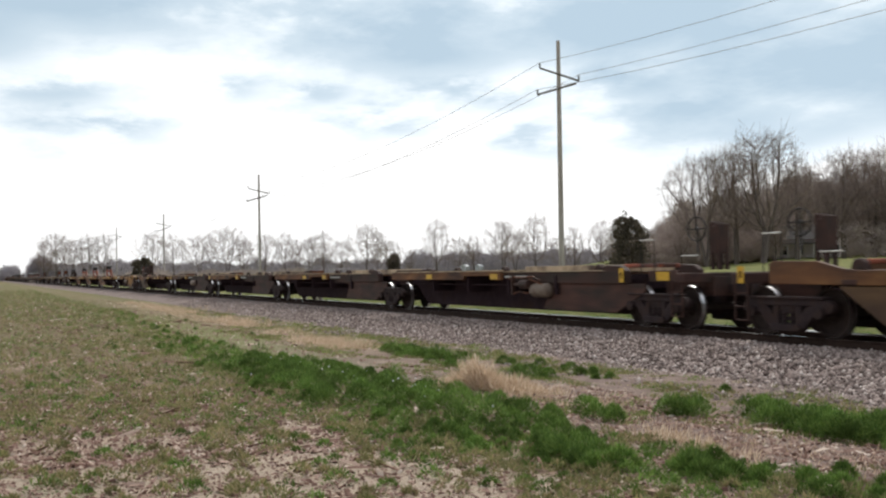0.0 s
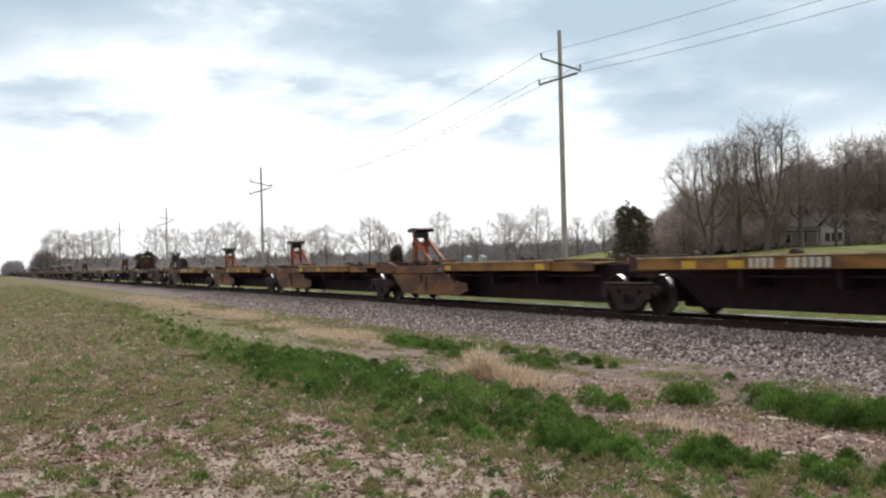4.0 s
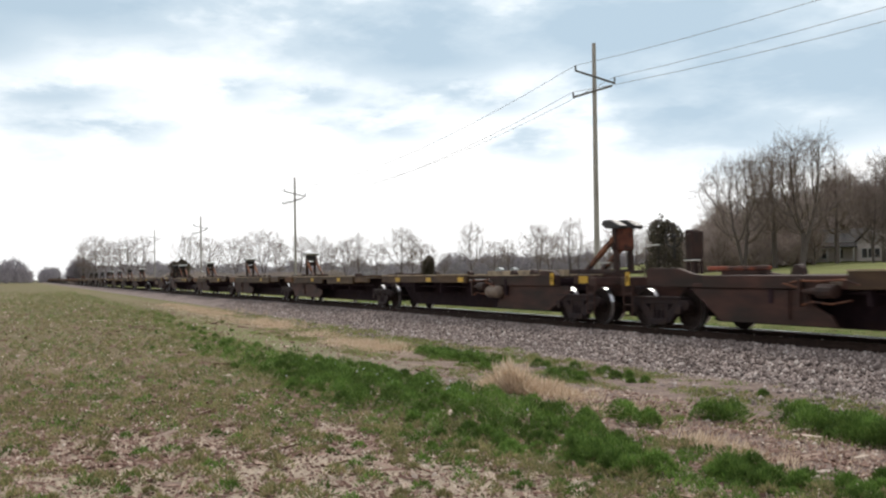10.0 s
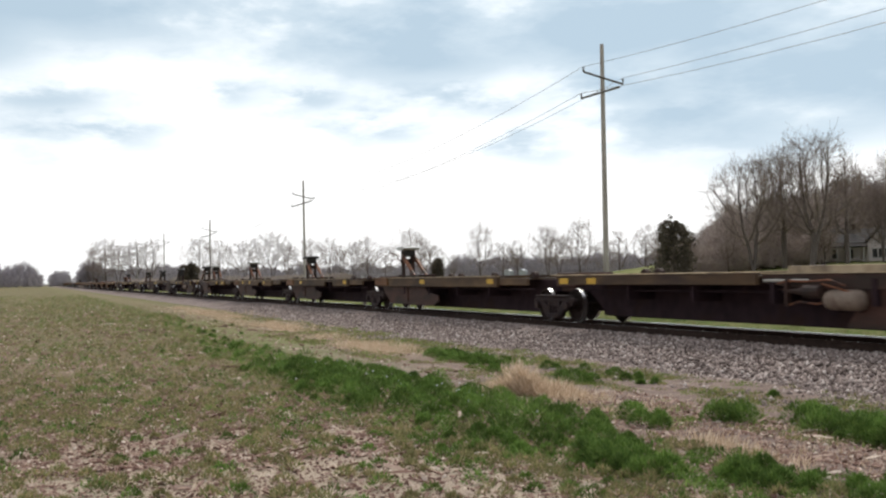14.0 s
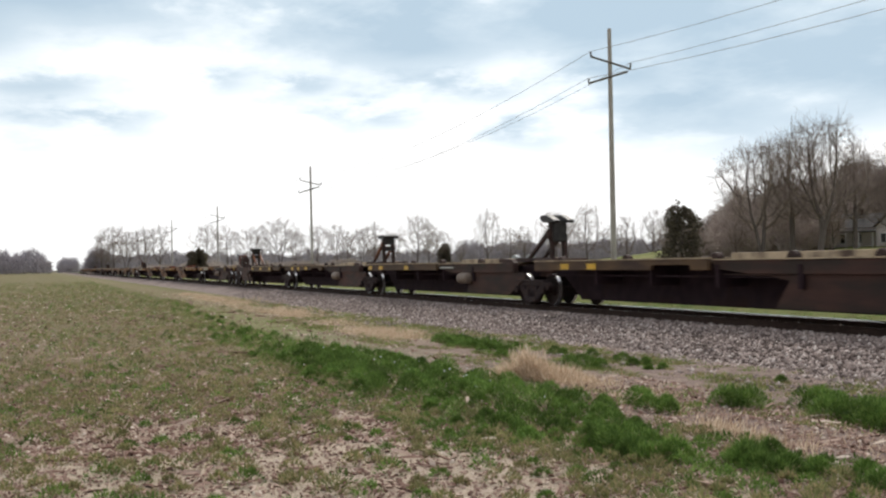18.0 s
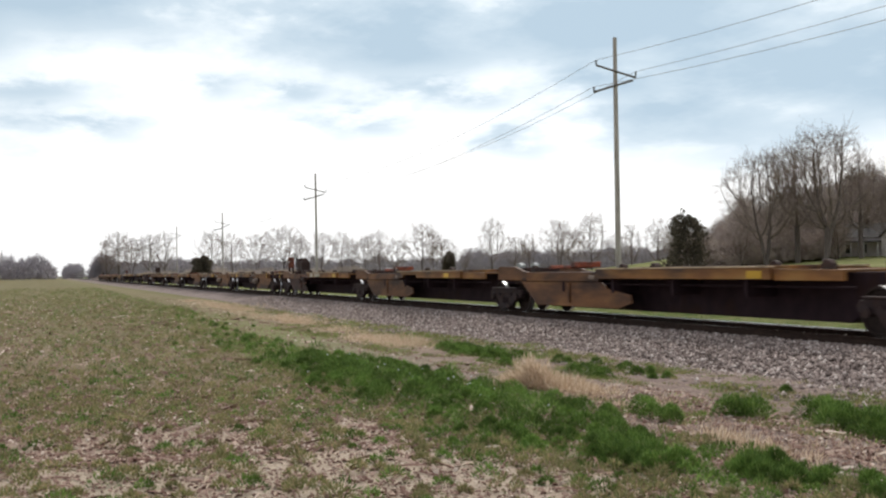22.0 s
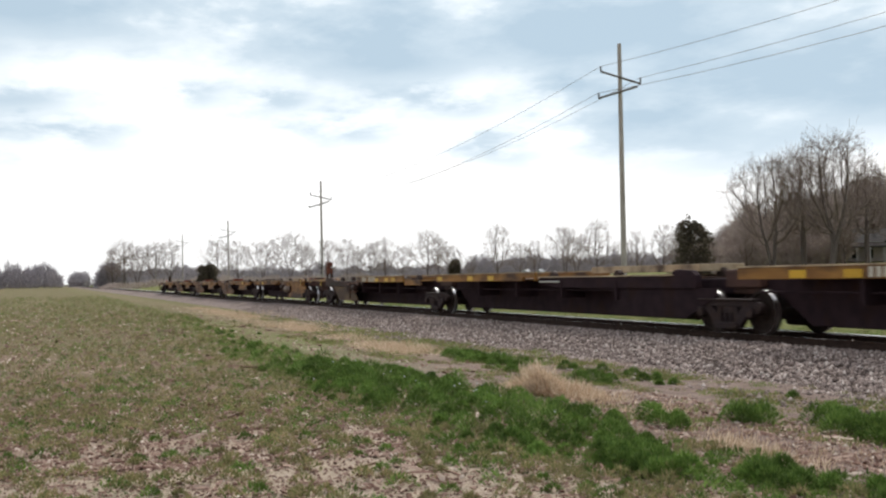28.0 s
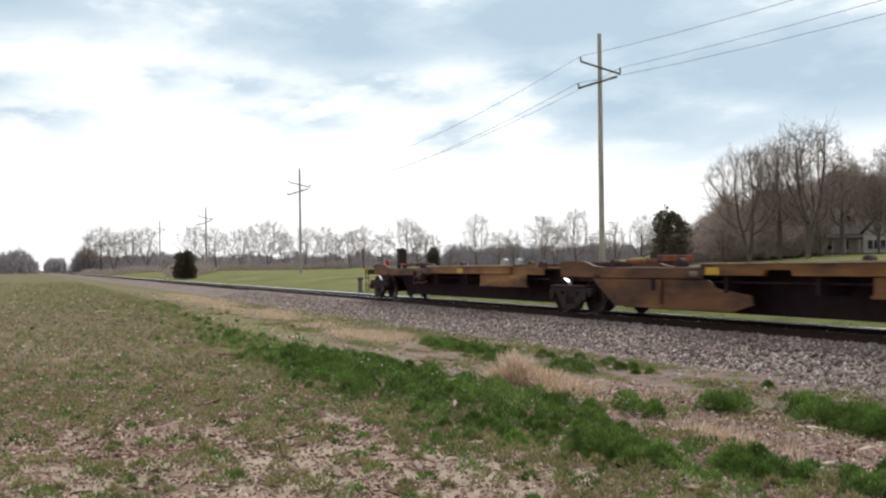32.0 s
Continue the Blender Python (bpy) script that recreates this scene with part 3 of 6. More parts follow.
# ---- the train ----
# distance behind the reference point, in lengths of NEAR, of the wheel trucks of each articulated car
CARS = [
    dict(at=(-1.23, -0.09, 1.05), lead=True, paint="brown", hitch={}, box=(0, 1)),
    dict(at=(1.34, 2.48, 3.61, 4.77, 5.90, 7.03), lead=True, paint="brown", hitch={}, box=(1, 1)),
    dict(at=(7.31, 8.43, 9.58, 10.75, 11.86, 12.99), lead=False, plate="yellow", shoulder=True, letters=True, paint="yellow", hitch={1: "rear_red", 2: "rear_red", 3: "rear_red"}, box=(2, 2)),
    dict(at=(13.26, 14.41, 15.56, 16.70, 17.84, 18.95), lead=True, paint="dark", hitch={0: "front_blacklobes", 1: "front_lobes", 2: "front_lobes"}, box=(0, 1)),
    dict(at=(19.22, 20.35, 21.51, 22.65, 23.80, 24.91), lead=False, paint="dark", hitch={0: "front_lobes", 1: "rear_pale", 2: "rear_pale", 3: "rear_pale", 4: "rear_pale"}, box=(0, 0)),
    dict(at=(25.21, 26.36, 27.51, 28.65, 29.80, 30.93), lead=False, paint="dark", hitch={0: "front_dark", 1: "rear_pale", 2: "rear_dark", 3: "rear_pale", 4: "rear_pale"}, box=(0, 0)),
    dict(at=(31.22, 32.37, 33.50, 34.66, 35.82, 36.94), lead=True, paint="dark", hitch={0: "front_dark", 1: "front_blacklobes", 2: "front_blacklobes", 3: "front_dark", 4: "rear_dark"}, box=(0, 0)),
    dict(at=(37.22, 38.35, 39.50, 40.66, 41.81, 42.92), lead=False, side="brown", shoulder=True, letters=True, paint="orange", hitch={}, box=(2, 2)),
    dict(at=(43.21, 44.33, 45.50, 46.64, 47.80, 48.90), lead=True, plate="brown", paint="orange", hitch={}, box=(1, 1)),
    dict(at=(49.22, 50.38, 51.66, 52.80), lead=True, rise=0.12, plate="sill", side="dark", letters=True, paint="yellow", hitch={}, box=(1, 0)),
    dict(at=(53.14, 54.28, 55.44, 56.64, 57.81, 58.97), lead=False, plate="orange", panel="orange", shoulder=True, paint="orange", hitch={}, box=(1, 3)),
]
WHEEL_R, AXLE = 0.483, 0.889
MESHES, UNITS, WHEELSETS = {}, [], {0: [], 1: []}


def shared(key, build, material):
    """One mesh for all alike parts."""
    if key not in MESHES:
        bm = build()
        me = bpy.data.meshes.new(key[0] if isinstance(key, tuple) else key)
        bm.to_mesh(me)
        bm.free()
        for m in material if isinstance(material, (list, tuple)) else [material]:
            me.materials.append(m)
        MESHES[key] = me
    return MESHES[key]


def wheelset_mesh():
    bm = bmesh.new()
    for side in (-1, 1):
        c = side * 0.75
        prof = [(c - side * 0.07, WHEEL_R + 0.026), (c - side * 0.045, WHEEL_R + 0.026), (c - side * 0.035, WHEEL_R), (c + side * 0.065, WHEEL_R - 0.005),
                (c + side * 0.065, WHEEL_R - 0.065), (c + side * 0.02, WHEEL_R - 0.08), (c - side * 0.01, 0.19), (c + side * 0.08, 0.15), (c + side * 0.08, 0.02)]
        lathe(bm, [(c - side * 0.07, 0.05)] + prof, sides=32)
    tube(bm, (0, -1.02, 0), (0, 1.02, 0), 0.085, 0.085, 12)
    bm.faces.ensure_lookup_table()
    for f in bm.faces:
        ce = f.calc_center_median()
        if abs(math.hypot(ce.x, ce.z) - WHEEL_R + 0.003) < 0.022 and abs(f.normal.y) < 0.6:
            f.material_index = 1
    return bm


def sideframe_mesh():
    """A cast truck side: a flat top member with a flange, jaws over the axle boxes, slanting legs and two columns, open between them."""
    bm = slab([(-1.2, 0.60), (-1.17, 0.50), (-1.06, 0.45), (-0.76, 0.46), (-0.66, 0.60), (0.66, 0.60), (0.76, 0.46), (1.06, 0.45), (1.17, 0.50), (1.2, 0.60), (1.1, 0.70), (0.7, 0.75), (-0.7, 0.75), (-1.1, 0.70)], -0.08, 0.08, 0.014)
    box(bm, -1.0, 1.0, -0.14, 0.10, 0.735, 0.775, 0.01)
    legs = [slab([(s * 0.88, 0.60), (s * 0.54, 0.60), (s * 0.2, 0.27), (s * 0.44, 0.15)], -0.07, 0.07, 0.012) for s in (-1, 1)]
    legs += [slab([(s * 0.36, 0.62), (s * 0.22, 0.62), (s * 0.22, 0.24), (s * 0.36, 0.24)], -0.06, 0.06, 0.008) for s in (-1, 1)]
    legs.append(slab([(-0.42, 0.16), (-0.3, 0.11), (0.3, 0.11), (0.42, 0.16), (0.36, 0.25), (-0.36, 0.25)], -0.13, 0.10, 0.014))
    for leg in legs:
        me = bpy.data.meshes.new("side_leg")
        leg.to_mesh(me)
        leg.free()
        bm.from_mesh(me)
        bpy.data.meshes.remove(me)
    return bm


def spring_mesh():
    """One coil: a ribbed cylinder."""
    bm = bmesh.new()
    rings = []
    for i in range(9):
        r = 0.078 if i % 2 else 0.058
        rings.append([bm.verts.new((r * math.cos(a), r * math.sin(a), 0.23 + i * 0.031)) for a in (2 * math.pi * k / 8 for k in range(8))])
    for a, b in zip(rings, rings[1:]):
        for k in range(8):
            bm.faces.new((a[k], a[(k + 1) % 8], b[(k + 1) % 8], b[k]))
    return bm


def add_truck(unit, x):
    truck = part("truck", shared("bolster", lambda: boxes((-0.2, 0.2, -1.05, 1.05, 0.46, 0.72), (-0.32, 0.32, -0.35, 0.35, 0.72, 0.86), bevel=0.02), M["truck"]), None, unit, "black cast-steel wheel truck", pose(x, 0, 0))
    for s in (-1, 1):
        part("sideframe", shared("sideframe", sideframe_mesh, M["truck"]), None, truck, at=pose(0, s * 1.0, 0))
        for sx in (-0.1, 0.1):
            part("spring", shared("spring", spring_mesh, M["truck"]), None, truck, at=pose(sx, s * 1.0, 0))
        for a in (-1, 1):
            part("bearing_cap", shared("bearing_cap", lambda: tube(bmesh.new(), (0, -0.06, 0), (0, 0.06, 0), 0.115, 0.10, 12), M["truck"]), None, truck, at=pose(a * AXLE, s * 1.1, WHEEL_R))
    for i, a in enumerate((-AXLE, AXLE)):
        ob = part("wheelset", shared("wheelset", wheelset_mesh, [M["wheel"], M["tread"]]), None, truck, "rusty steel wheels with polished treads", pose(a, 0, WHEEL_R))
        WHEELSETS[i].append(ob)
    for a in (-0.38, 0.38):
        part("brake_beam", shared("brake_beam", lambda: boxes((-0.04, 0.04, -0.7, 0.7, 0.28, 0.38)), M["truck"]), None, truck, at=pose(a, 0, 0))
    return truck


def add_hitch(unit, x, facing, paint, lobes, pale):
    """A raised trailer hitch: two legs, a head plate and a pair of slanting struts; facing: the way along x in which the struts come down."""
    strut = "hitch_red" if paint == "hitch_red" else "hitch_dark" if lobes == "blacklobes" else "strut"
    hitch = part("trailer_hitch", shared(("hitch_base",paint), lambda: boxes((-0.35, 0.35, -0.42, 0.42, 0.0, 0.09), (0.25, 1.75, -0.34, -0.22, 0.0, 0.12), (0.25, 1.75, 0.22, 0.34, 0.0, 0.12), (1.3, 2.3, -0.36, 0.36, 0.01, 0.14), bevel=0.012), M[paint]),
                 None, unit, "raised trailer hitch on the deck", pose(x, 0, 1.32, 0, 0, 0 if facing > 0 else 180))
    for s in (-1, 1):
        part("leg", shared(("hitch_leg", paint), lambda: slab([(-0.12, 0.08), (0.06, 0.08), (0.10, 1.24), (-0.10, 1.24)], -0.06, 0.06, 0.01), M[paint]), None, hitch, at=pose(0, s * 0.22, 0))
        part("strut", shared(("hitch_strut", strut), lambda: slab([(0.02, 1.06), (0.02, 0.88), (1.4, 0.10), (1.6, 0.10)], -0.055, 0.055, 0.01), M[strut]), None, hitch, at=pose(0, s * 0.26, 0))
    part("cross_brace", shared(("hitch_brace", paint), lambda: boxes((-0.05, 0.05, -0.34, 0.34, 0.66, 0.84), bevel=0.01), M[paint]), None, hitch)
    if paint == "hitch_dark" and not lobes:
        part("hitch_body", shared("hitch_web", lambda: boxes((-0.06, 0.06, -0.22, 0.22, 0.62, 0.78), (-0.16, 0.16, -0.2, 0.2, 0.92, 1.2), bevel=0.02), M["plate_black"]), None, hitch, "black web between the legs")
    if lobes:
        part("hitch_body", shared(("hitch_body", lobes), lambda: boxes((-0.2, 0.2, -0.24, 0.24, 0.62, 1.26), bevel=0.03), M["plate_black" if lobes == "blacklobes" else "hitch_rust"]), None, hitch, "black hitch body" if lobes == "blacklobes" else "rust-red hitch body")
        for s in (-1, 1):
            part("jaw", shared("hitch_jaw", lambda: slab([(-0.48, 1.28), (-0.42, 1.20), (0.30, 1.24), (0.52, 1.36), (0.40, 1.48), (0.05, 1.47), (-0.25, 1.36)], -0.13, 0.13, 0.03), M["plate_black"]), None, hitch, "greasy black coupler jaw", pose(0, s * 0.25, 0))
    else:
        part("head_box", shared("hitch_head_box", lambda: boxes((-0.22, 0.22, -0.25, 0.25, 0.98, 1.2), bevel=0.02), M["plate_black"]), None, hitch, "black box under the head plate")
        plate = M["plate_white"] if pale else M["plate_black"]
        part("head_plate", shared(("hitch_plate", pale), lambda: slab([(-0.46, 1.27), (-0.40, 1.20), (0.36, 1.20), (0.50, 1.27), (0.52, 1.31), (0.36, 1.35), (0.0, 1.375), (-0.3, 1.36), (-0.46, 1.31)], -0.36, 0.36, 0.014), plate),
             None, hitch, "scuffed pale head plate" if pale else "greased black head plate")


def add_end_box(unit, x, kind, rusty=False):
    """A hitch stand with a hand-brake wheel at the end of a car. kind 1: a narrow stand, 2: two boxes side by side, 3: a low stand."""
    s = 1 if x > 0 else -1
    if kind != 2:
        x += 0.5
    if kind == 2:
        x += 0.0 if s > 0 else 0.4
        paint = "hitch_rust" if s > 0 else "hitch_dark"
        part("hitch_box", shared(("hitch_box", paint), lambda: boxes((-0.36, 0.36, -0.27, 0.27, 0.0, 0.78), (-0.4, 0.4, -0.16, 0.16, 0.3, 0.5), bevel=0.035), M[paint]), None, unit, "rusty box on the car end", pose(x - 0.18, 0, 1.46))
        part("hitch_box", shared("hitch_box_low", lambda: boxes((-0.34, 0.34, -0.27, 0.27, 0.0, 0.58), (-0.2, 0.2, -0.2, 0.2, 0.55, 0.68), bevel=0.035), M["hitch_dark"]), None, unit, "low dark box on the car end", pose(x + 0.64, 0, 1.46))
        part("box_bracket", shared("box_bracket", lambda: boxes((-0.3, 1.5, -0.1, 0.1, 0.0, 0.34), (-0.2, 0.2, -0.3, 0.3, 0.1, 0.36), (0.95, 1.35, -0.3, 0.3, 0.1, 0.36), bevel=0.02), M["hitch_dark"]), None, unit, at=pose(x, 0, 1.14))
        wx, wz = x + 0.1, 2.28
    else:
        base = 1.3 if kind == 1 else 1.05
        stand = part("hitch_stand", shared(("hitch_stand", rusty), lambda: slab([(-0.14, 0.36), (0.14, 0.36), (0.15, 0.7), (0.15, 1.04), (0.05, 1.04), (0.05, 0.98), (-0.05, 0.98), (-0.05, 1.08), (-0.15, 1.08), (-0.15, 0.7)], -0.17, 0.17, 0.02), M["hitch_rust" if rusty else "hitch_dark"]), None, unit, "rusty hitch stand at the car end", pose(x, 0, base))
        for a in (-0.1, 0.1):
            for b in (-0.12, 0.12):
                part("leg", shared("stand_leg", lambda: boxes((-0.04, 0.04, -0.04, 0.04, 0.0, 0.37), bevel=0.008), M["hitch_dark"]), None, stand, at=pose(a, b, 0))
        part("folded_plate", shared("folded_plate", lambda: boxes((-0.75, 0.75, -0.3, 0.3, 0.0, 0.1), bevel=0.02), M["hitch_red"]), None, unit, "folded red-orange hitch plate", pose(x - s * (2.3 if s > 0 else 1.9), -0.2, 1.37))
        wx, wz = x - 0.26, base + 0.92
    if kind != 3:
        part("brake_wheel", shared("brake_wheel", brake_wheel_mesh, M["plate_black"]), None, unit, "black hand-brake wheel", pose(wx, -0.42, wz, 0, 0, 10))
        part("brake_mast", shared("brake_mast", lambda: tube(bmesh.new(), (0, 0, 0), (0, 0, 0.55), 0.03, 0.025, 8), M["plate_black"]), None, unit, at=pose(wx, -0.40, wz - 0.55))


def add_end_rails(unit, e, h):
    """Pale grab rails and a lettered plate at the end of a car; e: 1 front, -1 rear."""
    rail = part("grab_rail", shared("grab_rail", lambda: tube(bmesh.new(), (-0.28, 0, 0), (0.28, 0, 0), 0.022, 0.022, 6), M["pale_rail"]), None, unit, "pale grab rail on thin posts", pose(e * h - 0.75, -0.7, 2.02))
    for a in (-0.26, 0.26):
        part("rail_post", shared("rail_post", lambda: tube(bmesh.new(), (0, 0, 0), (0, 0, 0.8), 0.012, 0.012, 5), M["plate_black"]), None, rail, at=pose(a, 0, -0.81))
    part("grab_rail", shared("grab_rail_low", lambda: tube(bmesh.new(), (-0.3, 0, 0), (0.3, 0, 0), 0.02, 0.02, 6), M["pale_rail"]), None, unit, "pale grab rail", pose(e * h + 0.75, -0.62, 1.62))
    plate = part("number_plate", shared("number_plate", lambda: boxes((-0.09, 0.09, -0.006, 0.006, -0.17, 0.17)), M["patch"]), None, unit, "small yellow plate", pose(e * h - 1.05, -1.25, 1.2))
    part("mark", shared("plate_mark", lambda: boxes((-0.03, 0.03, -0.003, 0.003, -0.07, 0.07)), M["sill"]), None, plate, "dark mark", pose(0, -0.011, 0))
    part("plate_hanger", shared("plate_hanger", lambda: boxes((-0.04, 0.04, 0.0, 0.8, -0.05, 0.05)), M["sill"]), None, unit, at=pose(e * h - 1.05, -1.24, 1.15))


def brake_wheel_mesh():
    bm = bmesh.new()
    k, r = 20, 0.27
    pts = [Vector((r * math.cos(2 * math.pi * i / k), 0, r * math.sin(2 * math.pi * i / k))) for i in range(k)]
    for i in range(k):
        tube(bm, pts[i], pts[(i + 1) % k], 0.017, 0.017, 6, False)
    for i in range(0, k, 5):
        tube(bm, (0, 0, 0), pts[i], 0.014, 0.014, 6, False)
    tube(bm, (0, -0.04, 0), (0, 0.04, 0), 0.05, 0.05, 8)
    return bm


def reservoir_mesh():
    return lathe(bmesh.new(), [(-0.2, 0.04), (-0.18, 0.10), (-0.12, 0.125), (0.16, 0.125), (0.2, 0.05)], sides=14)


def build_unit(length, paint, front_end, rear_end, rng, bare=0.75, gusset="brown", ahead=False, plate="dark", rise=0.0, panel=""):
    """One platform of an articulated spine car. Local x ahead, z from the rail top; its front truck stands at +length/2."""
    h = length / 2
    unit = new("spine_car_platform")
    notch = rng.choice((None, None, None, (-h + 7.0, -h + 8.6), (h - 7.4, h - 5.9), (-h + 8.4, -h + 9.2), (-1.4, 0.6)))
    L = (round(length, 2), bare, notch, rise)
    block = "orange" if paint == "orange" else "brown"
    mp = M["umber" if paint == "dark" else paint]
    shoulder = gusset or "brown" if paint != "dark" else "dark"
    gp = ("umber" if paint in ("brown", "yellow") else "dark") if rear_end else "dark" if paint == "dark" else gusset or "dark"
    # deep box beam between the trucks
    part("center_beam", shared(("center_beam", L), lambda: slab([(-h + 2.0, 0.21), (h - 2.0, 0.21), (h - 1.0, 0.84), (h - 0.2, 0.9), (h - 0.2, 1.22), (-h + 0.2, 1.22), (-h + 0.2, 0.9), (-h + 1.0, 0.84)], -0.42, 0.42, 0.02), M["sill"]), None, unit, "black box beam with shade tint in its colour")
    # the painted edge: on a platform with its deep end ahead it stops half way, on the others it runs on over the deep plate
    e0, e1 = (-h + 0.75, -h + 9.3) if ahead else (-h + max(0.95, bare), h - 3.3)
    part("deck", shared(("deck", L, paint, ahead), lambda: boxes((-h + max(1.6, bare), h - 1.9, -1.14, 1.14, 1.22, 1.27)), mp), None, unit)
    if ahead:
        part("raised_deck", shared(("raised_deck", paint), lambda: boxes((-2.7, 2.7, -0.2, 1.15, 0.004, 0.19), bevel=0.01), M["lip"]), None, unit, "pale tan raised walkway", pose(h - 4.9, 0, 1.27 + rise))
    else:
        part("raised_deck", shared(("raised_deck_low", paint), lambda: boxes((-2.6, 2.6, -0.55, 1.2, 0.004, 0.10), bevel=0.01), mp), None, unit, at=pose(-h + 9.6, 0, 1.27))
    low = 1.0 if paint == "dark" and not ahead else 1.08
    for s in (-1, 1):
        part("edge_beam", shared(("edge_beam", L, paint, ahead), lambda: slab([(e0, 1.33), (e0, low), *([(notch[0], low), (notch[0] + 0.05, 1.2), (notch[1], 1.2), (notch[1] + 0.05, low)] if notch and e0 < notch[0] and notch[1] + 0.1 < e1 else []), (e1, low), (e1, 1.33)], -0.05, 0.05, 0.008), mp), None, unit, at=pose(0, s * 1.27, rise))
        part("edge_lip", shared(("edge_lip", L, ahead), lambda: boxes((e0, e1, -0.075, 0.075, 1.332, 1.362)), M["lip"]), None, unit, "pale deck lip, edge highlight in its colour", pose(0, s * 1.27, rise))
        if ahead:
            # recessed upper side, deep plate under it, the bulkhead that closes it
            part("side_panel", shared(("side_panel", L, plate), lambda: slab([(e1 + 0.02, 1.3), (e1 + 0.02, 1.12), (e1 + 1.2, 1.0), (h - 1.1, 1.0), (h - 1.1, 1.3)], -0.03, 0.03, 0.006), M[plate]), None, unit, at=pose(0, s * 1.15, 0))
            part("panel_lip", shared(("panel_lip", L), lambda: boxes((e1 + 0.03, h - 1.9, -0.05, 0.05, 1.302, 1.325)), M["lip"]), None, unit, "pale deck lip, edge highlight in its colour", pose(0, s * 1.17, 0))
            part("gusset_plate", shared(("gusset_front", L, plate), lambda: slab([(h - 0.3, 0.996), (h - 0.3, 0.82), (h - 1.5, 0.29), (h - 5.0, 0.29), (h - 4.75, 0.62), (h - 4.55, 0.86), (h - 5.2, 0.95), (h - 7.0, 0.98), (h - 7.0, 0.996)], -0.02, 0.02), M[plate]), None, unit, at=pose(0, s * 1.09, 0))
            part("bulkhead", shared(("bulkhead", plate), lambda: slab([(-0.45, 1.0), (0.5, 1.0), (0.5, 1.30), (0.3, 1.42), (-0.3, 1.45), (-0.45, 1.40)], -0.09, 0.09, 0.015), M[plate]), None, unit, at=pose(h - 1.5, s * 1.08, 0))
            if rng.random() < 0.7:
                part("tie_bar", shared("tie_bar", lambda: tube(bmesh.new(), (-0.65, 0, 0), (0.65, 0, 0), 0.028, 0.028, 6), M["pale_rail"]), None, unit, "pale tie bar", pose(e1 + 0.75, s * 1.2, 1.17))
        else:
            part("end_strip", shared(("end_strip", L, paint), lambda: slab([(e1 + 0.02, 1.3), (e1 + 0.02, 1.06), (h - 1.3, 1.06), (h - 1.3, 1.27)], -0.04, 0.04, 0.006), mp), None, unit, at=pose(0, s * 1.2, 0))
            if bare < 2:
                part("end_block", shared(("end_block", block), lambda: slab([(-0.8, 1.04), (0.8, 1.04), (0.8, 1.34), (-0.7, 1.37), (-0.8, 1.32)], -0.04, 0.04, 0.012), M[block]), None, unit, "rusty end block of the deck edge", pose(-h + 1.78, s * 1.34, 0))
            if gusset:
                part("gusset_plate", shared(("gusset_rear", L, gp, rear_end), lambda: slab([(-h + 1.45, 0.98), (-h + 1.6, 0.86), (-h + 2.5, 0.29), *([(-h + 5.9, 0.29), (-h + 5.75, 0.5), (-h + 5.3, 0.68), (-h + 5.1, 0.98)] if rear_end else [(-h + 7.2, 0.29), (-h + 7.9, 0.46), (-h + 7.85, 0.66), (-h + 6.7, 0.80), (-h + 6.4, 0.98)])], -0.02, 0.02), M[gp]), None, unit, at=pose(0, s * 1.16, 0))
                part("gusset_rib", shared(("gusset_rib", gp), lambda: boxes((-0.05, 0.05, -0.03, 0.03, 0.40, 0.97), bevel=0.006), M[gp]), None, unit, at=pose(-h + 4.6, s * 1.2, 0))
            if panel:
                part("side_panel", shared(("low_panel", panel), lambda: boxes((-1.65, 1.65, -0.03, 0.03, 0.72, 1.06), (-1.7, 1.7, -0.05, 0.05, 0.68, 0.74), bevel=0.008), M[panel]), None, unit, "orange-brown side panel", pose(h - 3.9, s * 1.28, 0))
    if bare > 2:
        # shoulder from the truck to the painted edge: a raised block, then a lower beam
        for s in (-1, 1):
            part("shoulder_block", shared(("shoulder_block", shoulder), lambda: slab([(-0.35, 1.02), (1.9, 1.0), (1.9, 1.27), (1.5, 1.30), (0.9, 1.44), (-0.25, 1.46), (-0.35, 1.40)], -0.06, 0.06, 0.012), M[shoulder]), None, unit, at=pose(-h, s * 1.1, 0))
            part("shoulder_beam", shared(("shoulder_beam", L, shoulder), lambda: slab([(-h + 1.9, 1.0), (-h + bare, 1.0), (-h + bare, 1.25), (-h + 1.9, 1.27)], -0.05, 0.05, 0.01), M[shoulder]), None, unit, at=pose(0, s * 1.18, 0))
        part("reservoir", shared("reservoir", reservoir_mesh, M["tank"]), None, unit, "cream end of an air reservoir", pose(-h + bare - 0.35, -1.12, 1.12, 0, 0, 90))
        part("low_sill", shared(("low_sill", L), lambda: boxes((-h + 0.5, -h + bare + 0.1, -0.85, 0.85, 1.0, 1.26), (-h + 1.5, -h + bare, -1.2, 1.2, 1.0, 1.1), bevel=0.02), M["dark"]), None, unit, "low dark sill ahead of the end truck")
    for k in range(1, 5):
        part("cross_bearer", shared("cross_bearer", lambda: slab([(-0.06, 0.7), (0.06, 0.7), (0.06, 1.2), (-0.06, 1.2)], -1.2, 1.2), M["sill"]), None, unit, at=pose(-h + 1.5 + k * (length - 3) / 5, 0, 0))
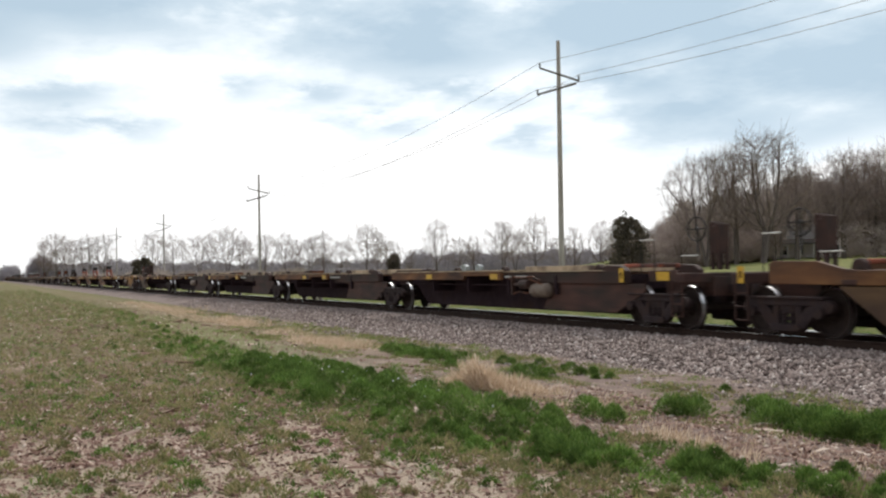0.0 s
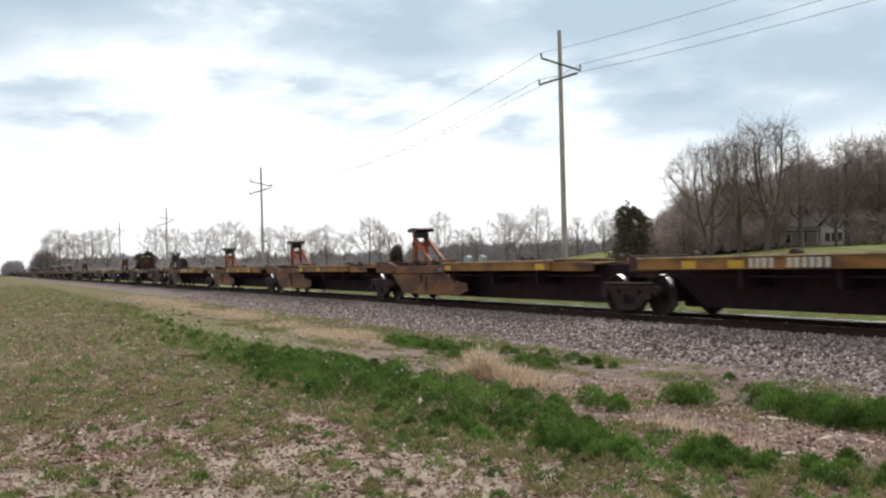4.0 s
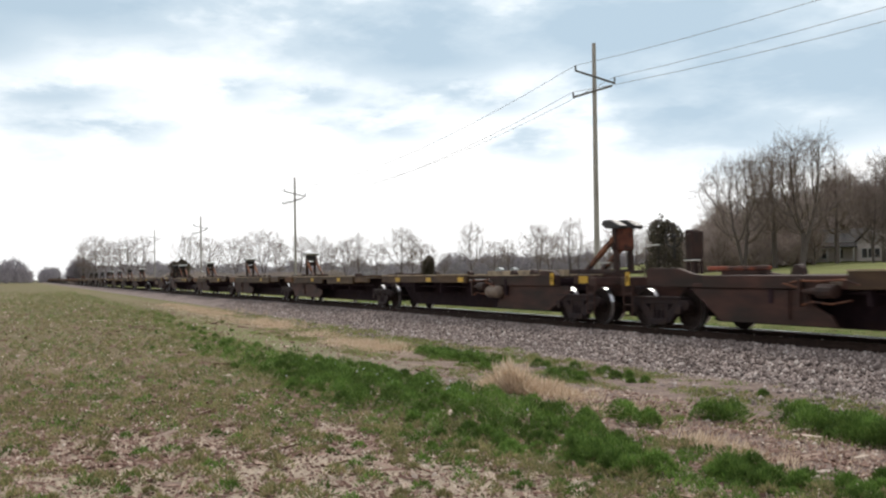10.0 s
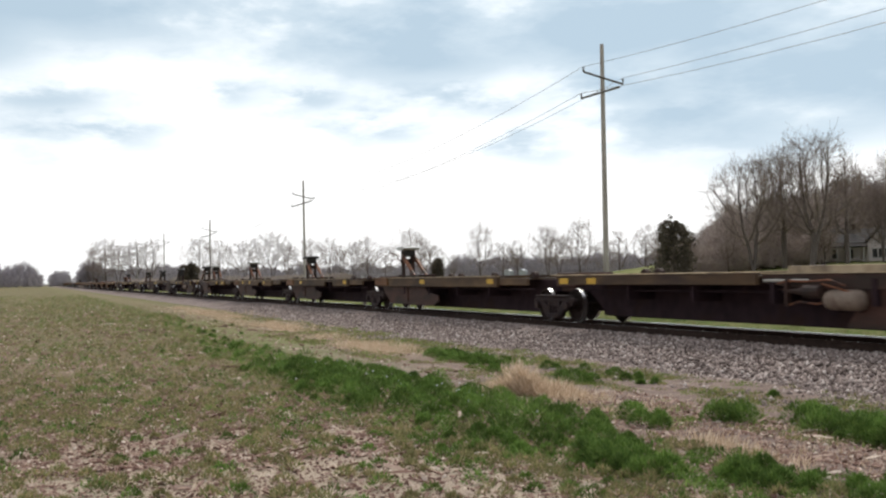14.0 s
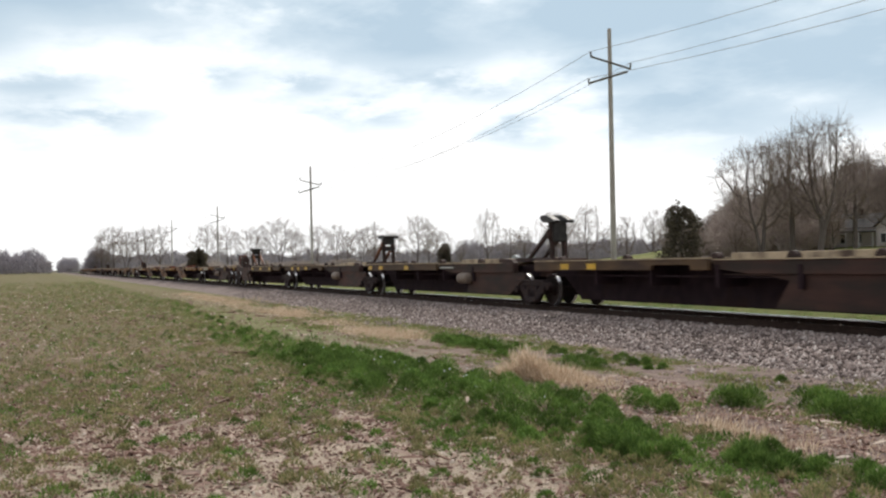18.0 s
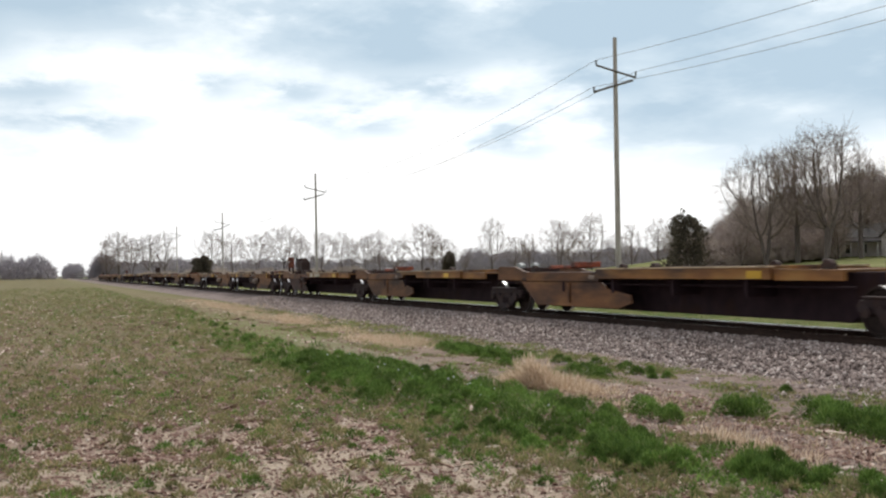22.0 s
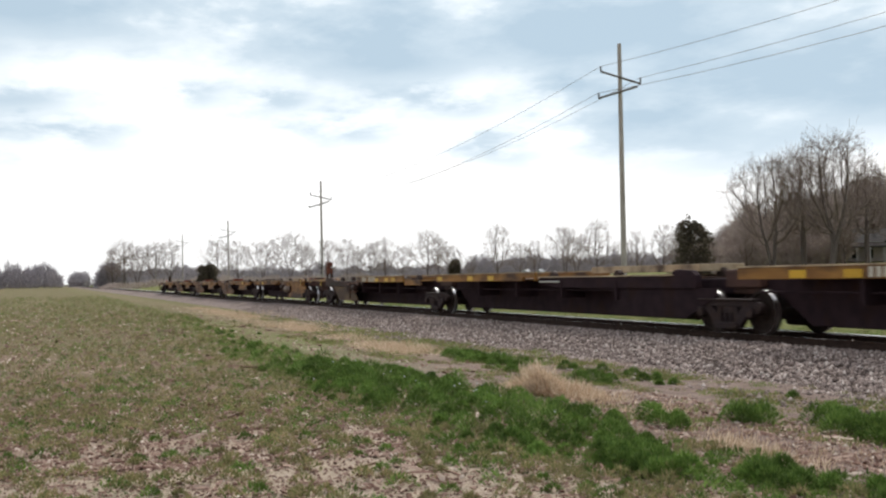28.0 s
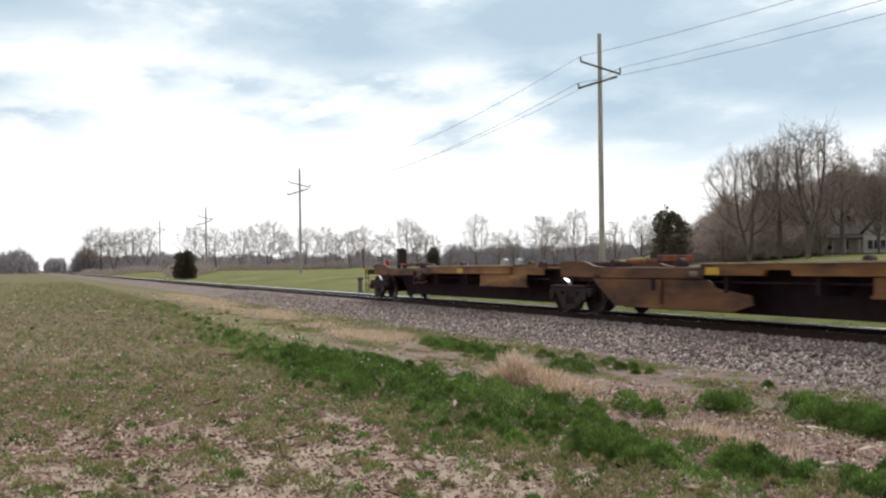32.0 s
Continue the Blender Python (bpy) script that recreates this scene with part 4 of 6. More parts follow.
    # container guides standing up from the deck
    for gx in (h - 2.4, h - 5.0, 0.6, -h + 4.8, -h + 2.1):
        y = rng.choice((-0.95, -0.6, 0.5))
        part("container_guide", shared(("container_guide", gx > 0), lambda: slab([(-0.17, 0), (0.17, 0), (0.14, 0.13), (0.05, 0.21), (-0.08, 0.2), (-0.15, 0.1)], -0.09, 0.09, 0.02), M["hitch_dark"]), None, unit, at=pose(gx + rng.uniform(-0.4, 0.4), y, 1.27))
    # yellow reflective sheets on the near and far edge
    choice = [e0 + 0.4, e0 + 1.9, e0 + 3.4, e0 + 5.2, e1 - 0.4] if ahead else [e0 + 0.45, e0 + 3.2, e0 + 5.6, e1 - 0.5, e1 - 2.2]
    spots = sorted(rng.sample(choice, 1 if paint == "orange" else rng.choice((2, 3))))
    for sx in spots:
        for s in (-1, 1):
            part("reflective_sheet", shared("reflective_sheet", lambda: boxes((-0.24, 0.24, -0.004, 0.004, 1.10, 1.26)), M["patch"]), None, unit, "yellow reflective sheet", pose(sx, s * 1.326, rise))
    if ahead and (front_end or rng.random() < 0.45):
        tank = bmesh.new()
        lathe(tank, [(-0.5, 0.04), (-0.47, 0.12), (-0.4, 0.18), (-0.3, 0.2), (0.3, 0.2), (0.4, 0.18), (0.47, 0.12), (0.5, 0.04)], sides=18)
        if "tank" not in MESHES:
            me = bpy.data.meshes.new("air_tank")
            tank.to_mesh(me)
            me.materials.append(M["tank"])
            me.shade_smooth()
            MESHES["tank"] = me
        tank.free()
        part("air_tank", MESHES["tank"], None, unit, "beige cylindrical air tank", pose(h - 4.9, -1.2, 0.80, 0, 0, 90))
        for a in (-0.3, 0.3):
            part("tank_bracket", shared("tank_bracket", lambda: boxes((-0.03, 0.03, -1.16, -0.5, 0.58, 1.2)), M["sill"]), None, unit, at=pose(h - 4.9 + a, 0, 0))
    pipe = lambda: tube(bmesh.new(), (-h + 1.2, -1.05, 0.93), (h - 1.2, -1.05, 0.93), 0.025, 0.025, 6)
    part("brake_pipe", shared(("brake_pipe", L), pipe, M["sill"]), None, unit)
    add_truck(unit, h)
    if front_end or rear_end:
        for e in ([1] if front_end else []) + ([-1] if rear_end else []):
            if e < 0:
                add_truck(unit, -h)
            part("end_sill", shared("end_sill", lambda: boxes((-0.6, 1.15, -0.5, 0.5, 0.72, 1.16), (0.75, 1.1, -1.25, 1.25, 1.02, 1.24), bevel=0.02), M["dark"]), None, unit, "dark end sill over the truck", pose(e * (h + 0.25), 0, 0, 0, 0, 0 if e > 0 else 180))
            wide = 0.24 if e > 0 else 0.5
            part("end_panel", shared(("end_panel", e), lambda: boxes((-wide, wide, -0.004, 0.004, -0.1, 0.1)), M["patch"]), None, unit, "yellow panel on the end sill", pose(e * h + (0.1 if e > 0 else 0.35), -0.906, 1.17))
            part("panel_beam", shared(("panel_beam", e), lambda: boxes((-wide - 0.3, wide + 0.3, -0.06, 0.06, -0.13, 0.13), bevel=0.01), M["dark"]), None, unit, at=pose(e * h + (0.1 if e > 0 else 0.35), -0.84, 1.17))
            add_end_rails(unit, e, h)
            gear = part("brake_cylinder", shared("brake_cylinder", cylinder_mesh, M["hitch_dark"]), None, unit, "greasy brake cylinder", pose(e * (h - 5.7), -1.32, 0.96))
            part("brake_lever", shared("brake_lever", lambda: boxes((-0.66, -0.58, -0.06, 0.06, -0.3, 0.24), bevel=0.01), M["hitch_dark"]), None, gear)
            part("air_pipe", shared("air_pipe", lambda: bent_pipe(((-0.9, 0.16), (-0.6, 0.2), (-0.1, 0.19), (0.5, 0.22), (0.9, 0.12))), M["strut"]), None, gear, "rusty bent pipe")
            part("air_pipe", shared("air_pipe_low", lambda: bent_pipe(((-0.62, -0.28), (-0.3, -0.2), (0.2, -0.24), (0.7, -0.16))), M["strut"]), None, gear, "rusty bent pipe")
            part("brake_rod", shared("brake_rod", lambda: tube(bmesh.new(), (-0.42, 0, 0), (0.42, 0, 0), 0.02, 0.02, 6), M["strut"]), None, unit, "rusty brake rod", pose(e * (h - 5.0), -1.3, 1.02, 0, 12, 0))
            part("coupler", shared("coupler", lambda: boxes((0.0, 0.62, -0.11, 0.11, 0.78, 1.0), (0.5, 0.8, -0.17, 0.13, 0.72, 1.06), bevel=0.03), M["truck"]), None, unit, "black knuckle coupler", pose(e * (h + 1.25), 0, 0, 0, 0, 0 if e > 0 else 180))
            for k in range(3):
                part("sill_step", shared("sill_step", lambda: boxes((-0.2, 0.2, -0.015, 0.015, 0, 0.03), (-0.2, -0.17, -0.015, 0.015, 0.03, 0.28), (0.17, 0.2, -0.015, 0.015, 0.03, 0.28)), M["dark"]), None, unit, at=pose(e * (h + 1.05), -1.24, 0.28 + k * 0.27))
    if not front_end:
        part("articulation_block", shared("articulation_block", lambda: boxes((-0.5, 0.5, -0.5, 0.5, 0.86, 1.24), (-0.62, 0.62, -0.62, 0.62, 1.0, 1.42), bevel=0.03), M["dark"]), None, unit, "dark connector block over the shared truck", pose(h, 0, 0))
    return unit


def cylinder_mesh():
    """A brake cylinder with its push rod, along x."""
    bm = lathe(bmesh.new(), [(-0.34, 0.05), (-0.32, 0.13), (0.1, 0.14), (0.14, 0.08), (0.5, 0.045), (0.62, 0.03)], sides=12)
    bmesh.ops.rotate(bm, verts=bm.verts, matrix=Matrix.Rotation(radians(90), 3, "Z"))
    return bm


def bent_pipe(path, r=0.022):
    """A pipe through points in x and z."""
    bm = bmesh.new()
    rings = [[bm.verts.new((x, r * math.cos(a), z + r * math.sin(a))) for a in (2 * math.pi * i / 6 for i in range(6))] for x, z in path]
    for a, b in zip(rings, rings[1:]):
        for i in range(6):
            bm.faces.new((a[i], a[(i + 1) % 6], b[(i + 1) % 6], b[i]))
    bmesh.ops.recalc_face_normals(bm, faces=bm.faces)
    return bm


def lettering(unit, x, gap, rng, rise):
    """Car marks: a short and a long row of pale bars."""
    for k in range(10):
        part("letter_bar", shared(("letter_bar", k % 3), lambda: boxes((-0.055 - 0.012 * (k % 3), 0.055, -0.003, 0.003, 1.11, 1.30)), M["marking"]), None, unit, "worn white mark", pose(x + k * 0.19 + (gap if k > 3 else 0), -1.327, rise))


def build_train():
    rng = random.Random(11)
    words = {"yellow": "faded yellow", "brown": "rust-brown", "dark": "grimy dark brown", "orange": "rusty orange-brown"}
    for car in CARS:
        at = car["at"]
        for i in range(len(at) - 1):
            length = (at[i + 1] - at[i]) * NEAR
            front, rear = i == 0, i == len(at) - 2
            unit = build_unit(length, car["paint"], front, rear, rng, 6.3 if rear or ("shoulder" in car and not front) else 0.75, "" if car is CARS[-1] and rear else car.get("side", "brown"), front or (car["lead"] and not rear), car.get("plate", "dark"), car.get("rise", 0.0), car.get("panel", ""))
            h = length / 2
            note = ""
            kind = car["hitch"].get(i)
            if kind:
                end, look_of = kind.split("_")
                paint = "hitch_red" if look_of == "red" else "hitch_dark"
                lobes, pale = look_of if "lobes" in look_of else "", look_of == "pale"
                if end == "rear":
                    add_hitch(unit, -h + 1.45, 1, paint, lobes, pale)
                else:
                    add_hitch(unit, h - (0.2 if not front else -0.7), -1, paint, lobes, pale)
                note = " with raised trailer hitch"
            elif not (front or rear):
                folded = "hitch_red" if "shoulder" in car else "strut"
                part("folded_hitch", shared(("folded_hitch", folded), lambda: boxes((-1.0, 0.5, -0.35, 0.35, 0.0, 0.11), (0.5, 0.95, -0.4, 0.4, 0.03, 0.2), bevel=0.02), M[folded]), None, unit, "folded hitch lying on the deck", pose(-h + 2.9, -0.1, 1.36 if folded == "hitch_red" else 1.29))
            if front and car["box"][0]:
                add_end_box(unit, h + 0.5, car["box"][0], car["paint"] == "orange")
            if rear and car["box"][1]:
                add_end_box(unit, -h - 0.5, car["box"][1])
            if (front or rear) and "letters" in car:
                lettering(unit, -h + (7.2 if rear else 4.6), 0.3, rng, car.get("rise", 0.0))
            q = (at[i] + at[i + 1]) / 2
            tagged(unit, f"empty {words[car['paint']]} spine car platform{note}", "rail car", "platforms of the train")
            UNITS.append((unit, q))
    last = UNITS[-1][0]
    h = (CARS[-1]["at"][-1] - CARS[-1]["at"][-2]) * NEAR / 2
    part("rear_marker", boxes((-0.06, 0.06, -0.08, 0.08, 0.0, 0.42), bevel=0.015), M["red_lamp"], last, "red rear marker", pose(-h - 1.1, -0.3, 1.2))


# ---- power line ----
POLE_Y, POLE_X0, POLE_STEP, POLE_H = 36.0, -59.7, -81.5, 15.88
POLE_XS = [POLE_X0 + k * POLE_STEP for k in range(-1, 9)]
# where the three wires hang: across the line, height under the pole top
HANG = [(-1.55, -1.65), (1.5, -2.25), (-1.75, -3.45)]


def build_pole():
    """A timber pole with two slanting crossarms that meet on one side, and three upright insulators."""
    pole = new("power_pole")
    bm = bmesh.new()
    rings = []
    for z, r in ((-1.8, 0.20), (2.0, 0.19), (8.0, 0.165), (POLE_H - 0.1, 0.13), (POLE_H, 0.115)):
        rings.append([bm.verts.new((r * math.cos(a), r * math.sin(a), z)) for a in (2 * math.pi * i / 12 for i in range(12))])
    for a, b in zip(rings, rings[1:]):
        for i in range(12):
            bm.faces.new((a[i], a[(i + 1) % 12], b[(i + 1) % 12], b[i]))
    bm.faces.new(rings[-1])
    part("shaft", bm, M["pole"], pole)
    (y0, z0), (y1, z1), (y2, z2) = HANG
    for (a, za), (b, zb) in (((y0, z0 - 0.35), (y1, z1 - 0.42)), ((y2, z2 - 0.35), (y1 - 0.25, z1 - 0.62))):
        bm = bmesh.new()
        tube(bm, (0.16, a, POLE_H + za), (0.16, b, POLE_H + zb), 0.075, 0.075, 6)
        part("crossarm", bm, M["arm"], pole, "grey slanting crossarm")
    for y, z in HANG:
        bm = bmesh.new()
        tube(bm, (0.16, y, POLE_H + z - 0.4), (0.16, y, POLE_H + z), 0.04, 0.04, 8)
        for k in range(3):
            tube(bm, (0.16, y, POLE_H + z - 0.28 + 0.09 * k), (0.16, y, POLE_H + z - 0.24 + 0.09 * k), 0.09, 0.06, 10)
        part("insulator", bm, M["insulator"], pole)
    return pole


def pole_foot(i):
    """Height of the pole's foot: those farther along are sunk deeper to fit the camera's view."""
    return 1.35 - (0, 0, 1.55, 2.4, 1.6, 1.6, 1.7, 1.7, 1.7, 1.7)[i]


def build_line():
    first = build_pole()
    tagged(first, "tall weathered timber power pole with slanting crossarms", "power pole", "poles of the power line")
    for i, x in enumerate(POLE_XS):
        lean = (0.35, 0.3, -0.5, 0.4, 0.1, -0.3, 0.2, 0.5, -0.2, 0.1)[i]
        at = pose(x, POLE_Y, pole_foot(i), 0, lean, 0)
        if i == 0:
            first.matrix_basis = at
        else:
            copy_thing(first, at)
    for (y, z), slack in zip(HANG, (1.65, 1.25, 1.7)):
        bm = bmesh.new()
        for i in range(len(POLE_XS) - 1):
            sag = slack if i == 0 else 1.8
            xa, xb = POLE_XS[i], POLE_XS[i + 1]
            za, zb = pole_foot(i) + POLE_H + z, pole_foot(i + 1) + POLE_H + z
            pts = []
            for k in range(15):
                f = k / 14
                pts.append((xa + (xb - xa) * f + 0.16, POLE_Y + y, za + (zb - za) * f - sag * 4 * f * (1 - f)))
            for a, b in zip(pts, pts[1:]):
                tube(bm, a, b, 0.016, 0.016, 5, False)
        me = bpy.data.meshes.new("power_wire")
        bm.to_mesh(me)
        bm.free()
        me.materials.append(M["wire"])
        tagged(new("power_wire", me), "thin sagging wire strung from pole to pole", "wire", "wires of the power line")


# ---- trees ----
def branch_cloud(seed, height, width, base, trunk_r, stems, points, step, twig):
    """Segments (a, b, ra, rb, level) of a bare tree: limbs that grow towards points spread through the crown, then fine twigs on them.
    base: where the crown begins, as a share of the height; stems: how many stems part near the ground."""
    rng = np.random.default_rng(seed)
    cloud = []
    while len(cloud) < points:
        u, a, f = rng.random(), rng.uniform(0, 2 * math.pi), rng.random() ** 0.55
        lump = 0.85 + 0.5 * noise.noise((math.cos(a) * 1.3 + seed, math.sin(a) * 1.3, u * 2.2))
        r = width / 2 * min(1.0, 0.25 + (u / 0.5) ** 0.9) * max(0.0, 1 - max(0.0, (u - 0.45) / 0.55) ** 2.2) ** 0.5 * lump
        cloud.append((r * f * math.cos(a), r * f * math.sin(a), height * (base + (1 - base) * u * (0.94 + 0.12 * lump))))
    cloud = np.array(cloud)
    nodes, parent = [np.array((0.0, 0.0, -0.3))], [-1]
    for k in range(stems):
        at, lean, last = nodes[0], rng.uniform(-0.22, 0.22, 2) * (stems > 1), 0
        while at[2] < height * base * 0.8:
            at = at + step * np.array((lean[0] + rng.normal(0, 0.06), lean[1] + rng.normal(0, 0.06), 1.0))
            nodes.append(at)
            parent.append(last)
            last = len(nodes) - 1
    pts = np.array(nodes)
    gap = np.linalg.norm(cloud[:, None] - pts[None], axis=2)
    near, dist = gap.argmin(1), gap.min(1)
    alive, idle = np.ones(points, bool), np.zeros(points, int)
    for _ in range(160):
        reach = alive & (dist < height)
        if not reach.any():
            break
        fresh = []
        for i in np.unique(near[reach]):
            d = cloud[reach & (near == i)] - pts[i]
            d = (d / (np.linalg.norm(d, axis=1)[:, None] + 1e-6)).mean(0)
            d = d / (np.linalg.norm(d) + 1e-6) + rng.normal(0, 0.10, 3) + np.array((0, 0, 0.10))
            if parent[i] >= 0:
                d = d + 0.7 * (pts[i] - pts[parent[i]]) / step
            fresh.append(pts[i] + step * d / (np.linalg.norm(d) + 1e-6))
            parent.append(int(i))
        first = len(pts)
        pts = np.concatenate([pts, np.array(fresh)])
        gap = np.linalg.norm(cloud[:, None] - pts[None, first:], axis=2)
        closer = gap.min(1) < dist
        near = np.where(closer, gap.argmin(1) + first, near)
        dist = np.minimum(dist, gap.min(1))
        idle = np.where(closer, 0, idle + 1)
        alive &= (dist > step * 1.3) & (idle < 4)
        if len(pts) > 5000:
            break
    n = len(pts)
    flow = np.zeros(n)
    kids = np.zeros(n, int)
    for i in range(n - 1, 0, -1):
        flow[i] = max(flow[i], 1.0)
        flow[parent[i]] += flow[i]
        kids[parent[i]] += 1
    radius = trunk_r * (flow / flow[0]) ** 0.6
    segs = []
    for i in range(1, n):
        segs.append((pts[parent[i]], pts[i], radius[parent[i]] if flow[i] > 0.5 * flow[parent[i]] else radius[i] * 1.15, radius[i], 3 if radius[i] > 0.03 else 5))
        if flow[i] < 34:
            along = pts[i] - pts[parent[i]]
            along = along / (np.linalg.norm(along) + 1e-6)
            for _ in range(2 if kids[i] else 6):
                tip = along * 0.8 + rng.normal(0, 0.4, 3) + np.array((0, 0, 0.25))
                mid = pts[i] + tip * twig * rng.uniform(0.5, 1.0)
                end = mid + (tip + rng.normal(0, 0.35, 3)) * twig * rng.uniform(0.4, 0.9)
                segs += [(pts[i], mid, radius[i] * 0.6, radius[i] * 0.4, 5), (mid, end, radius[i] * 0.4, radius[i] * 0.2, 5)]
    return segs


def seg_mesh(name, segs, material, sides, thin=0.0):
    """Tapered tubes from segments, as one mesh."""
    a = np.array([s[0] for s in segs])
    b = np.array([s[1] for s in segs])
    ra = np.maximum(np.array([s[2] for s in segs]), thin)[:, None]
    rb = np.maximum(np.array([s[3] for s in segs]), thin)[:, None]
    d = b - a
    d /= np.linalg.norm(d, axis=1)[:, None] + 1e-9
    ref = np.where(np.abs(d[:, 2:3]) < 0.9, np.array([[0, 0, 1.0]]), np.array([[1.0, 0, 0]]))
    u = np.cross(d, ref)
    u /= np.linalg.norm(u, axis=1)[:, None]
    w = np.cross(d, u)
    n = len(segs)
    verts = np.zeros((n, 2 * sides, 3))
    for i in range(sides):
        t = 2 * math.pi * i / sides
        off = u * math.cos(t) + w * math.sin(t)
        verts[:, i] = a + off * ra
        verts[:, sides + i] = b + off * rb
    tri = []
    for i in range(sides):
        j = (i + 1) % sides
        tri += [(i, j, sides + j), (i, sides + j, sides + i)]
    tris = (np.arange(n)[:, None, None] * 2 * sides + np.array(tri)[None]).reshape(-1, 3)
    return quick_mesh(name, verts.reshape(-1, 3), tris, material)


def tree_kind(seed, height, width, base, trunk_r, stems, points, step, twig, thin):
    segs = branch_cloud(seed, height, width, base, trunk_r, stems, points, step, twig)
    thick = [s for s in segs if s[4] <= 3]
    fine = [s for s in segs if s[4] > 3]
    return seg_mesh("trunk", thick, M["bark"], 6), seg_mesh("crown", fine, M["twig"], 3, thin)


def plant_tree(kind, x, y, scale, turn, label, group, z=None):
    tree = new("bare_tree")
    tree.matrix_basis = pose(x, y, ground_z(x, y) if z is None else z, 0, 0, turn) @ Matrix.Diagonal((scale, scale, scale, 1))
    part("trunk", kind[0], None, tree)
    part("crown", kind[1], None, tree, "leafless crown of fine twigs")
    return tagged(tree, label, "tree", group)


def at_bearing(bearing, distance):
    """A place by its angle from the railway's far end (towards -x, turning to +y) and its distance."""
    return -distance * math.cos(radians(bearing)), distance * math.sin(radians(bearing))


def build_trees():
    big = [tree_kind(21, 16, 14.5, 0.22, 0.46, 2, 900, 0.5, 1.0, 0.012), tree_kind(24, 16, 15.0, 0.24, 0.50, 2, 950, 0.5, 1.0, 0.012), tree_kind(27, 16, 11.5, 0.28, 0.42, 1, 700, 0.5, 1.0, 0.012)]
    mid = [tree_kind(31 + i, 13, (12.5, 10.0, 13.5, 8.5)[i], (0.2, 0.16, 0.22, 0.14)[i], 0.22, (1, 1, 2, 1)[i], (330, 280, 360, 230)[i], 0.6, 1.1, 0.016) for i in range(4)]
    rng = random.Random(77)
    # the tall trees at the edge of the wood, and others beside the house: bearing, distance, size, kind, turn
    for b, d, s, k, turn in ((38.9, 152, 0.94, 0, 230), (40.5, 158, 0.97, 2, 40), (41.9, 152, 1.06, 1, 70), (43.6, 160, 0.84, 2, 150), (45.9, 166, 0.95, 2, 200), (47.3, 172, 0.98, 0, 300), (45.1, 196, 0.72, 1, 10), (45.35, 163, 0.66, 0, 110), (48.9, 166, 1.0, 1, 250), (50.6, 168, 1.0, 2, 240), (52.4, 172, 1.0, 0, 80)):
        x, y = at_bearing(b, d)
        plant_tree(big[k], x, y, s, turn, "tall leafless tree with a wide crown of fine twigs", "trees at the wood's edge")
    # single trees along the far field edge: bearing, distance, height factor
    singles = [(3.7, 380, 1.15), (3.1, 370, 0.95), (4.4, 390, 1.1), (5.3, 390, 1.1), (6.1, 390, 1.2), (8.6, 350, 1.05), (9.7, 340, 1.05), (11.0, 350, 1.05), (12.5, 350, 1.2), (13.4, 360, 0.95), (14.6, 350, 1.05), (15.7, 340, 1.0), (16.3, 350, 0.9),
               (17.05, 340, 0.95), (17.8, 330, 1.0), (18.8, 350, 0.85), (20.2, 320, 1.05), (20.8, 330, 0.9), (21.5, 340, 0.85), (22.6, 345, 0.6), (24.1, 310, 1.15), (25.4, 330, 0.8), (26.2, 350, 0.9), (27.9, 320, 1.1), (28.5, 340, 0.9), (29.65, 300, 1.15),
               (31.0, 330, 0.8), (31.8, 320, 1.0), (33.2, 310, 1.05), (34.0, 320, 0.9)]
    for i, (b, d, s) in enumerate(singles):
        x, y = at_bearing(b, d)
        plant_tree(mid[(i * 3 + i // 4) % 4], x, y, s * rng.uniform(0.95, 1.05), rng.uniform(0, 360), "bare tree standing along the far field edge", "trees along the far field edge")
    # wooded hill behind the house
    for i in range(190):
        b, d = rng.uniform(34.4, 53), rng.uniform(160, 300)
        if b > 42.6 and b < 46.5 and d < 200:
            continue
        x, y = at_bearing(b, d)
        plant_tree(mid[i % 4], x, y, rng.uniform(0.5, 0.82) * (0.72 if b < 36.5 else 0.78 if b < 44 and d < 225 else 1), rng.uniform(0, 360), "leafless tree in the wood on the hill", "trees of the hill wood")


def far_wood(name, label, rows, seed, tall, material="brush", width=0.8):
    """A mass of bare shrubs and trees: many thin sprays in one mesh. rows: bearing from, to, distance from, to, height, count."""
    rng = np.random.default_rng(seed)
    segs = []
    for b0, b1, d0, d1, height, count in rows:
        for _ in range(count):
            b, d = rng.uniform(b0, b1), rng.uniform(d0, d1)
            x, y = at_bearing(b, d)
            if 42.6 < b < 45.9 and d < 190:       # sight line kept clear so that the camera sees the farmhouse
                continue
            hgt = height * (0.72 + 0.4 * noise.noise((b * 1.1, seed, d * 0.02)) + 0.2 * noise.noise((b * 4.1, seed, 3.0)))
            hgt *= min(1.0, 0.5 + min(b - b0, b1 - b) / min(1.0, 0.3 * (b1 - b0)))
            base = np.array([x, y, ground_z(x, y) + rng.uniform(0, 0.75) * hgt])
            for _k in range(3):
                tip = base + np.array([rng.normal(0, 0.12 * tall), rng.normal(0, 0.12 * tall), rng.uniform(0.12, 0.3) * hgt])
                w = d / 1800 * rng.uniform(0.25, 0.8) * width
                segs.append((base, tip, w, w * 0.3, 3))
    ob = new(name, seg_mesh(name, segs, M[material], 3))
    tagged(ob, label, "woods", kind="stuff")


